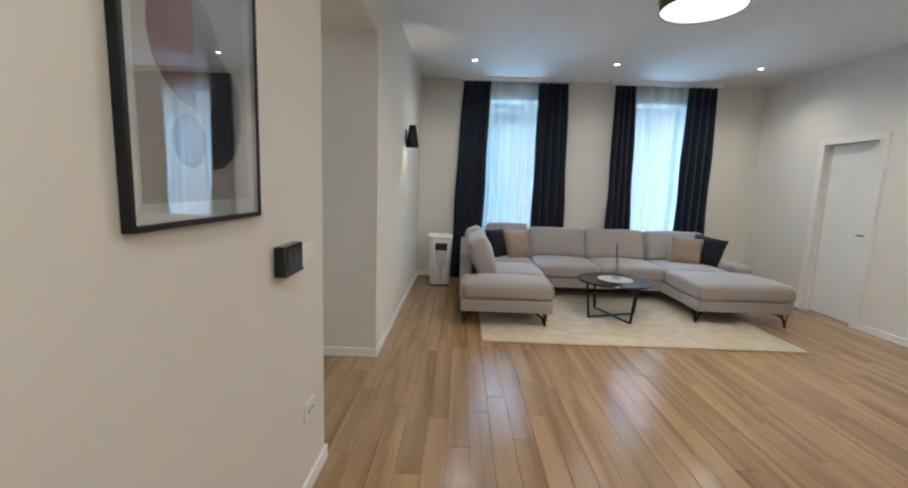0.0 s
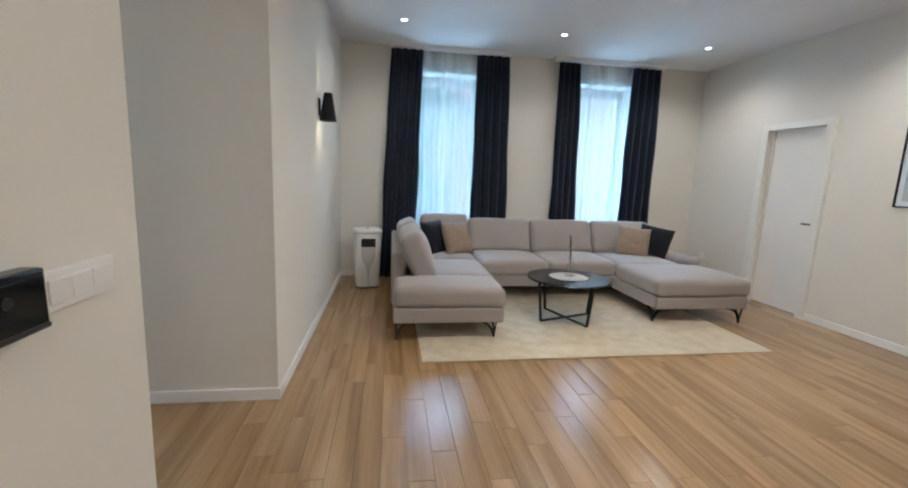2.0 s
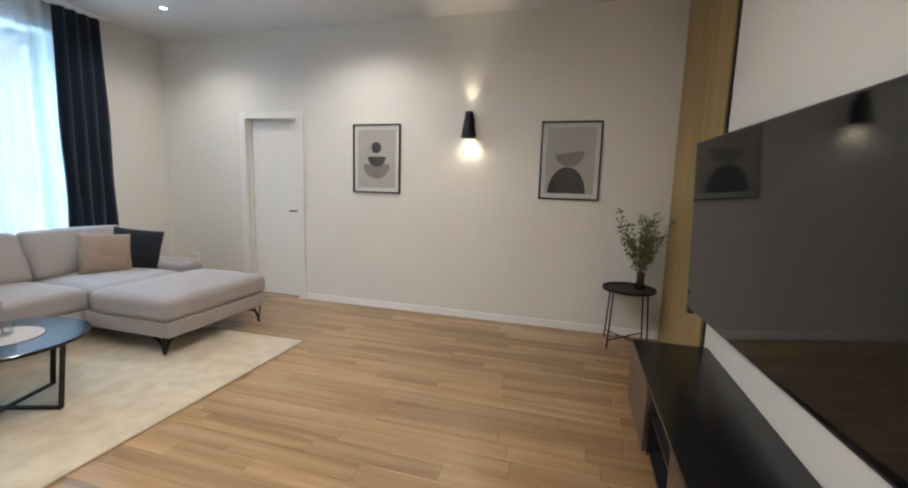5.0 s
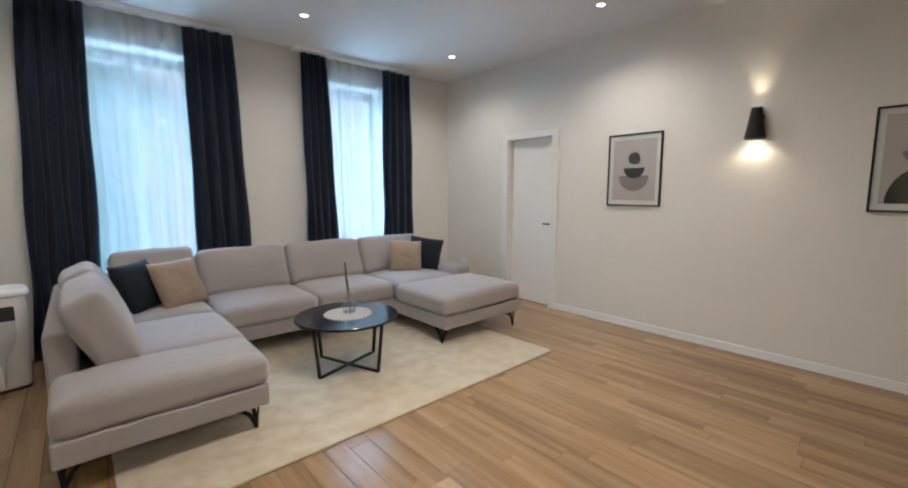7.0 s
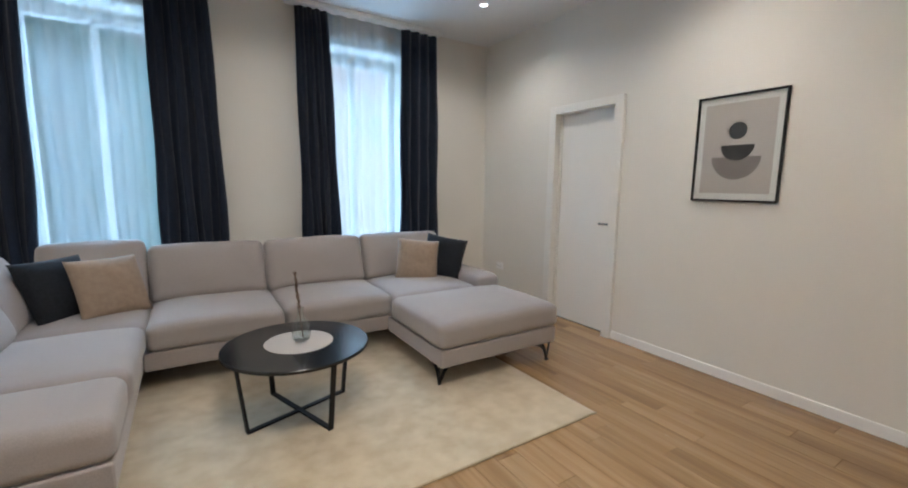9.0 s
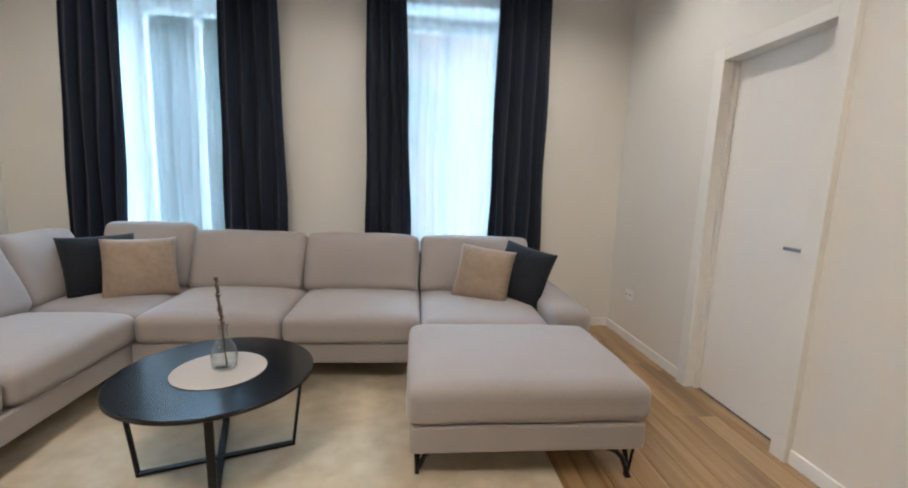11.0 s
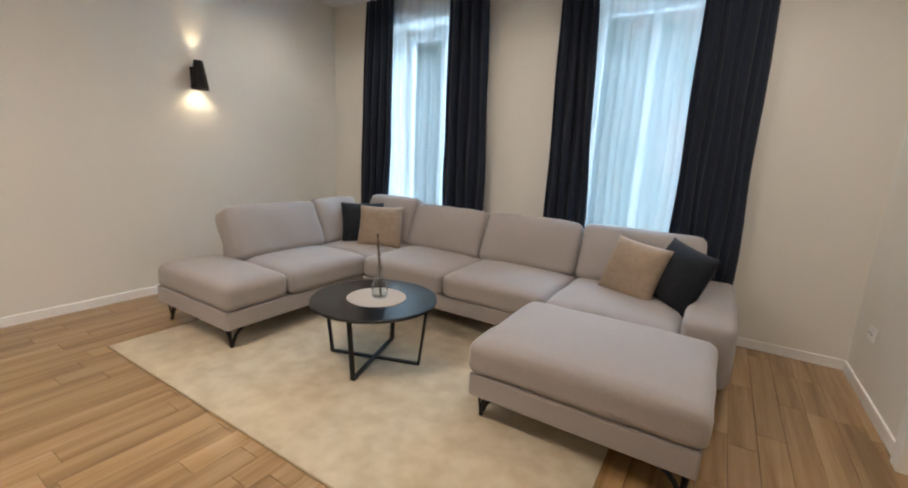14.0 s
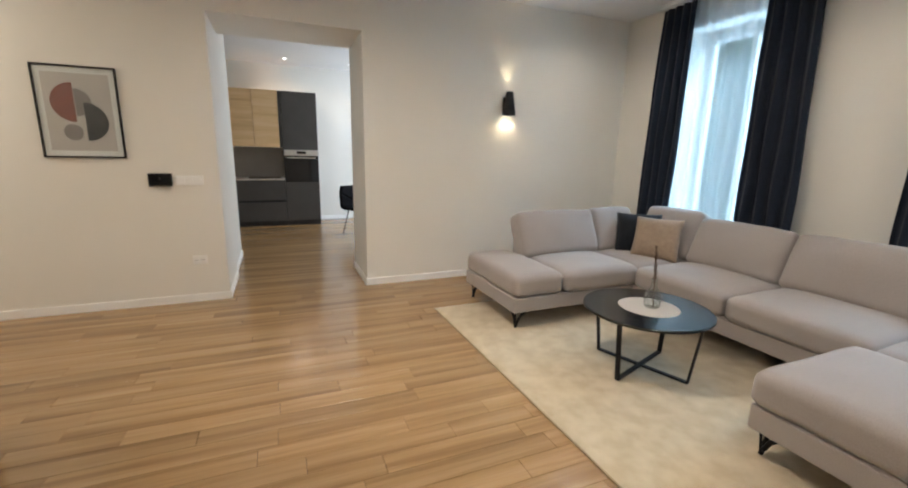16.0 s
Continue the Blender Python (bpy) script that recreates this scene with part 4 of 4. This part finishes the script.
def television():
    t = thing("television", pose(2.79, TV_Y + 0.002, 1.146), "large flat black wall-mounted television, switched off", "television")
    w, h = 0.83, 0.47
    lean = pose(0, 0.075, 0, 0, 0, 3.0) @ pose(0, 0, 0, -2.2, 0, 0)
    part("bezel", moved(box(-w, 0.015, -h, w, 0.050, h, 0.004), lean), BLACK_PLASTIC, t)
    part("screen", moved(box(-w + 0.008, 0.049, -h + 0.012, w - 0.008, 0.0515, h - 0.008), lean), SCREEN, t, "glossy dark screen")
    part("wall_bracket", box(-0.25, 0.0, -0.2, 0.25, 0.058, 0.2, 0.004), BLACK_METAL, t)
    part("corner_sensor", moved(box(w - 0.05, 0.02, -h - 0.03, w - 0.005, 0.058, -h + 0.01, 0.004), lean), BLACK_PLASTIC, t)


television()


def console():
    L, D, H = 1.75, 0.42, 0.42
    c = thing("media_console", pose(3.67 - L, TV_Y + 0.003, 0), "low black media console with dark wood doors and an open niche", "media console")
    part("top", box(0, 0, H - 0.022, L, D, H, 0.003), BLACK_TOP, c)
    part("bottom", box(0.02, 0.01, 0.05, L - 0.02, D - 0.03, 0.07, 0.002), BLACK_PLASTIC, c)
    for x in (0.0, 0.60, L - 0.632, L - 0.02):
        part("side_panel", box(x, 0.010, 0.05, x + 0.02, D - 0.022, H - 0.023, 0.002), BLACK_PLASTIC, c)
    part("back_panel", box(0.02, 0.001, 0.071, L - 0.02, 0.009, H - 0.023), BLACK_PLASTIC, c)
    for x0, x1 in ((0.004, 0.606), (L - 0.612, L - 0.004)):
        d = part("cabinet_door", box(x0, D - 0.020, 0.052, x1, D - 0.002, H - 0.026, 0.002), WALNUT, c, "dark wood door")
        part("grip_edge", box(x0 + 0.02, D - 0.019, H - 0.0255, x1 - 0.02, D - 0.006, H - 0.0225), DARK_SLOT, d)
    part("shelf", box(0.621, 0.02, 0.235, L - 0.633, D - 0.03, 0.25, 0.002), BLACK_PLASTIC, c)
    for x in (0.05, L - 0.09):
        for y in (0.05, D - 0.10):
            part("leg", box(x, y, 0.0, x + 0.04, y + 0.04, 0.05, 0.003, 1), BLACK_PLASTIC, c)


console()


def side_table():
    s = thing("side_table", pose(4.765, 0.91, 0), "small round black metal tray side table", "side table")
    R, h = 0.215, 0.49
    part("tray", lathe([(0, h - 0.006), (R - 0.008, h - 0.006), (R, h + 0.0), (R + 0.004, h + 0.022), (R, h + 0.022), (R - 0.010, h + 0.002), (0, h)], 48), BLACK_METAL, s)
    feet = []
    for k in range(4):
        a = radians(45 + 90 * k)
        lo, hi = (0.225 * math.cos(a), 0.225 * math.sin(a), 0.0), (0.19 * math.cos(a), 0.19 * math.sin(a), h - 0.007)
        feet.append(lo)
        part("leg", tube([lo, hi], 0.0068, 10), BLACK_METAL, s)
    part("brace", tube([(feet[0][0], feet[0][1], 0.06), (feet[2][0], feet[2][1], 0.06)], 0.006, 8), BLACK_METAL, s)
    part("brace", tube([(feet[1][0], feet[1][1], 0.072), (feet[3][0], feet[3][1], 0.072)], 0.006, 8), BLACK_METAL, s)


side_table()


def potted_branches():
    x, y, z = 4.80, 0.82, 0.4905
    v = thing("flower_vase", pose(x, y, z), "slim grey glass vase on the side table", "vase")
    part("bottle", lathe([(0, 0), (0.042, 0), (0.046, 0.012), (0.032, 0.09), (0.036, 0.15), (0.033, 0.15), (0.029, 0.09), (0.042, 0.013), (0, 0.010)], 32), thin_glass("smoked_glass", 1.0, (0.72, 0.72, 0.70)), v, smooth=True)
    p = thing("branch_bouquet", pose(x, y, z + 0.02), "loose bouquet of green leafy twigs in the vase", "plant")
    rnd = random.Random(12)
    tw, lf = bmesh.new(), bmesh.new()
    for k in range(20):
        a, spread = rnd.uniform(0, 6.28), rnd.uniform(0.06, 0.25)
        top = rnd.uniform(0.36, 0.68)
        pts = []
        for i in range(7):
            u = i / 6
            pts.append(Vector((min(0.17, spread * u ** 1.6 * math.cos(a) + 0.012 * math.sin(5 * u + k)), max(-0.22, spread * u ** 1.6 * math.sin(a) + 0.012 * math.cos(4 * u + k)), top * u ** (0.92))))
        tube(pts, 0.0030, 6, tw, 0.4)
        for i in range(42):
            u = rnd.uniform(0.32, 1.0) * 5.99
            b = pts[int(u)].lerp(pts[int(u) + 1], u % 1)
            d = Vector((rnd.uniform(-1, 1), rnd.uniform(-1, 1), rnd.uniform(-0.3, 0.9))).normalized()
            L, W = rnd.uniform(0.026, 0.062), rnd.uniform(0.007, 0.014)
            s = d.cross(Vector((rnd.uniform(-1, 1), rnd.uniform(-1, 1), 1))).normalized() * W
            tip = b + d * L
            if tip.x > 0.18:
                continue
            vs = [lf.verts.new(q) for q in (b, b + d * L * 0.5 + s, tip, b + d * L * 0.5 - s)]
            lf.faces.new(vs)
    part("twigs", tw, TWIG, p)
    lv = part("leaves", lf, LEAF, p, "small green leaves")
    lv["kind"] = "stuff"


potted_branches()


# ---- kitchen ----
KX, KB = -4.12, -4.748


def kitchen():
    tall = thing("oven_housing", pose(KB, 2.372, 0), "tall anthracite cabinet housing a built-in oven", "kitchen cabinet", "kitchen cabinets")
    d, w, h = KX - KB, 0.60, 2.40
    part("carcass", box(0, 0, 0.09, d - 0.022, w, h, 0.002), GREY_CAB, tall)
    part("plinth", box(0, 0.0, 0.0, d - 0.06, w, 0.088), BLACK_PLASTIC, tall)
    part("upper_door", box(d - 0.020, 0.003, 1.39, d, w - 0.003, h, 0.002), GREY_CAB, tall)
    part("lower_door", box(d - 0.020, 0.003, 0.09, d, w - 0.003, 0.795, 0.002), GREY_CAB, tall)
    o = thing("built_in_oven", pose(KB, 2.372, 0), "built-in black glass oven with a steel control strip", "oven")
    part("front_glass", box(d - 0.018, 0.006, 0.805, d + 0.004, w - 0.006, 1.28, 0.003), BLACK_GLOSS, o)
    cp = part("control_panel", box(d - 0.018, 0.006, 1.283, d + 0.006, w - 0.006, 1.385, 0.003), STEEL, o, "brushed steel control strip")
    part("display", box(d + 0.005, 0.22, 1.315, d + 0.008, 0.38, 1.36), BLACK_GLOSS, cp)
    for y in (0.14, 0.46):
        part("knob", moved(lathe([(0, 0), (0.018, 0), (0.016, 0.02), (0, 0.02)], 20), pose(d + 0.006, y, 1.335, 0, 90, 0)), STEEL, cp)
    part("handle", tube([(d + 0.035, 0.05, 1.245), (d + 0.035, w - 0.05, 1.245)], 0.010, 10), STEEL, o, "steel bar handle")
    for y in (0.07, w - 0.07):
        part("handle_post", tube([(d, y, 1.245), (d + 0.035, y, 1.245)], 0.007, 8), STEEL, o)
    for y0, y1 in ((1.572, 2.370), (0.772, 1.570)):
        c = thing("base_cabinet", pose(KB, y0, 0), "anthracite base cabinet with two deep drawers", "kitchen cabinet", "kitchen cabinets")
        ww = y1 - y0
        part("carcass", box(0, 0, 0.09, d - 0.022, ww, 0.835, 0.002), GREY_CAB, c)
        part("plinth", box(0, 0, 0, d - 0.06, ww, 0.088), BLACK_PLASTIC, c)
        part("drawer_front", box(d - 0.020, 0.002, 0.09, d, ww - 0.002, 0.435, 0.002), GREY_CAB, c)
        part("drawer_front", box(d - 0.020, 0.002, 0.475, d, ww - 0.002, 0.825, 0.002), GREY_CAB, c)
        part("grip_channel", box(d - 0.023, 0.002, 0.436, d - 0.014, ww - 0.002, 0.474), DARK_SLOT, c)
    for y0, y1 in ((1.905, 2.318), (1.490, 1.903), (1.075, 1.488)):
        c = thing("wall_cabinet", pose(KB, y0, 0), "wall cabinet with a knotty oak door", "kitchen cabinet", "kitchen cabinets")
        ww, dd = y1 - y0, d
        part("carcass", box(0, 0, 1.43, dd - 0.022, ww, 2.40, 0.002), OAK_CAB, c)
        part("cabinet_door", box(dd - 0.020, 0.002, 1.425, dd, ww - 0.002, 2.40, 0.002), OAK_CAB, c)
    fp = thing("filler_panel", pose(KB, 2.320, 0), "narrow anthracite filler strip beside the oven housing", "kitchen panel")
    part("strip", box(0, 0, 1.425, d - 0.015, 0.050, 2.40, 0.002), GREY_CAB, fp)
    wt = thing("worktop", pose(KB, 0.772, 0), "pale stone-look kitchen worktop", "worktop")
    part("slab", box(0, 0, 0.836, d + 0.01, 1.598, 0.866, 0.003), STONE, wt)
    hb = thing("hob", pose(KB + 0.32, 2.03, 0.866), "flat black glass hob set on the worktop", "hob")
    part("glass_plate", box(-0.25, -0.28, 0.0005, 0.25, 0.28, 0.007, 0.002, 1), BLACK_GLOSS, hb)
    sp = tagged(new("backsplash"), "grey-beige panel behind the worktop", "backsplash", kind="structure")
    part("panel", box(KB + 0.001, 0.772, 0.867, KB + 0.012, 2.369, 1.424), SPLASH, sp)


kitchen()


def dining_chair(x, y, rz):
    c = thing("dining_chair", pose(x, y, 0, 0, 0, rz), "black moulded dining chair with slim metal legs", "chair")
    bm = bmesh.new()
    n = 14
    g = []
    for i in range(n + 1):
        u = i / n
        row = []
        for j in range(n + 1):
            v = 2 * j / n - 1
            if u < 0.55:
                yy, zz = -0.22 + 0.42 * u / 0.55, 0.45 + 0.02 * v * v
            else:
                k = (u - 0.55) / 0.45
                yy, zz = 0.20 + 0.07 * k - 0.06 * v * v * k, 0.45 + 0.36 * k + 0.02 * v * v * (1 - k)
            wid = 0.23 * (1 - 0.18 * max(0, (u - 0.75) / 0.25) ** 2)
            row.append(bm.verts.new((v * wid, yy, zz)))
        g.append(row)
    for a, b in zip(g, g[1:]):
        for j in range(n):
            bm.faces.new((a[j], a[j + 1], b[j + 1], b[j]))
    sh = part("shell", bm, CHAIR_BLACK, c, smooth=True)
    md = sh.modifiers.new("thickness", "SOLIDIFY")
    md.thickness = 0.05
    for sx in (-1, 1):
        for sy in (-1, 1):
            part("leg", tube([(0.14 * sx, 0.13 * sy, 0.435), (0.21 * sx, 0.22 * sy, 0.0)], 0.011, 10, None, 0.7), BLACK_METAL, c)
    for sx in (-1, 1):
        part("armrest", tube([(0.22 * sx, 0.20, 0.70), (0.26 * sx, 0.05, 0.67), (0.25 * sx, -0.12, 0.62), (0.22 * sx, -0.14, 0.47)], 0.016, 10), CHAIR_BLACK, c)
    part("undercarriage", box(-0.16, -0.15, 0.425, 0.16, 0.15, 0.438, 0.004), BLACK_METAL, c)


dining_chair(-2.92, 3.52, 120)


# ---- floor planks ----
PLANK_W, JOINT = 0.1235, 0.0018
plank_meshes = {}


def plank_mesh(w, l):
    key = (round(w, 3), round(l, 3))
    if key not in plank_meshes:
        bm = bmesh.new()
        c = 0.0007
        z = 0.0
        lo = [bm.verts.new(p) for p in ((0, 0, -0.012), (w, 0, -0.012), (w, l, -0.012), (0, l, -0.012))]
        mid = [bm.verts.new(p) for p in ((0, 0, z - 0.0004), (w, 0, z - 0.0004), (w, l, z - 0.0004), (0, l, z - 0.0004))]
        up = [bm.verts.new(p) for p in ((c, c, z), (w - c, c, z), (w - c, l - c, z), (c, l - c, z))]
        for i in range(4):
            j = (i + 1) % 4
            bm.faces.new((lo[i], lo[j], mid[j], mid[i]))
            bm.faces.new((mid[i], mid[j], up[j], up[i]))
        bm.faces.new(up)
        me = bpy.data.meshes.new("plank")
        bm.to_mesh(me)
        bm.free()
        me.materials.append(OAK)
        plank_meshes[key] = me
    return plank_meshes[key]


floor_ob = bpy.data.objects["floor"]
rnd = random.Random(3)
rest = bmesh.new()
rest_data = []
nrow = int(math.ceil((ROOM_W + 4.9) / PLANK_W))
for i in range(nrow):
    x0 = -4.817 + i * PLANK_W
    x1 = min(x0 + PLANK_W, ROOM_W + 0.03)
    y = -3.1 - rnd.uniform(0, 0.8)
    while y < ROOM_N:
        length = rnd.choice((0.45, 0.70, 0.90, 1.1, 1.3))
        a, b = max(y, -3.1), min(y + length, ROOM_N + 0.02)
        y += length
        if b - a < 0.05:
            continue
        if x1 < 0.02 and not (x1 > -T and b > OPEN_S and a < OPEN_N) and x0 > -T:
            continue
        if x0 > TV_END + 0.05:
            a = max(a, TV_Y - 0.15)
            if b - a < 0.05:
                continue
        near = x1 > -0.1 and b > 0.3
        ob = bpy.data.objects.new("plank", plank_mesh(x1 - x0 - JOINT, b - a - JOINT)) if near else None
        if near:
            scene.collection.objects.link(ob)
            ob.location = (x0, a, 0.0)
            ob.parent = floor_ob
        else:
            rest_data.append((x0, a, x1 - JOINT, b - JOINT))
for x0, a, x1, b in rest_data:
    vs = [rest.verts.new(p) for p in ((x0, a, 0.0), (x1, a, 0.0), (x1, b, 0.0), (x0, b, 0.0))]
    rest.faces.new(vs)
    for p, q in ((0, 1), (1, 2), (2, 3), (3, 0)):
        A, B = vs[p].co, vs[q].co
        rest.faces.new([rest.verts.new(v) for v in (A, (A.x, A.y, -0.012), (B.x, B.y, -0.012), B)])
far = part("far_planks", rest, OAK, floor_ob)
far["kind"] = "stuff"
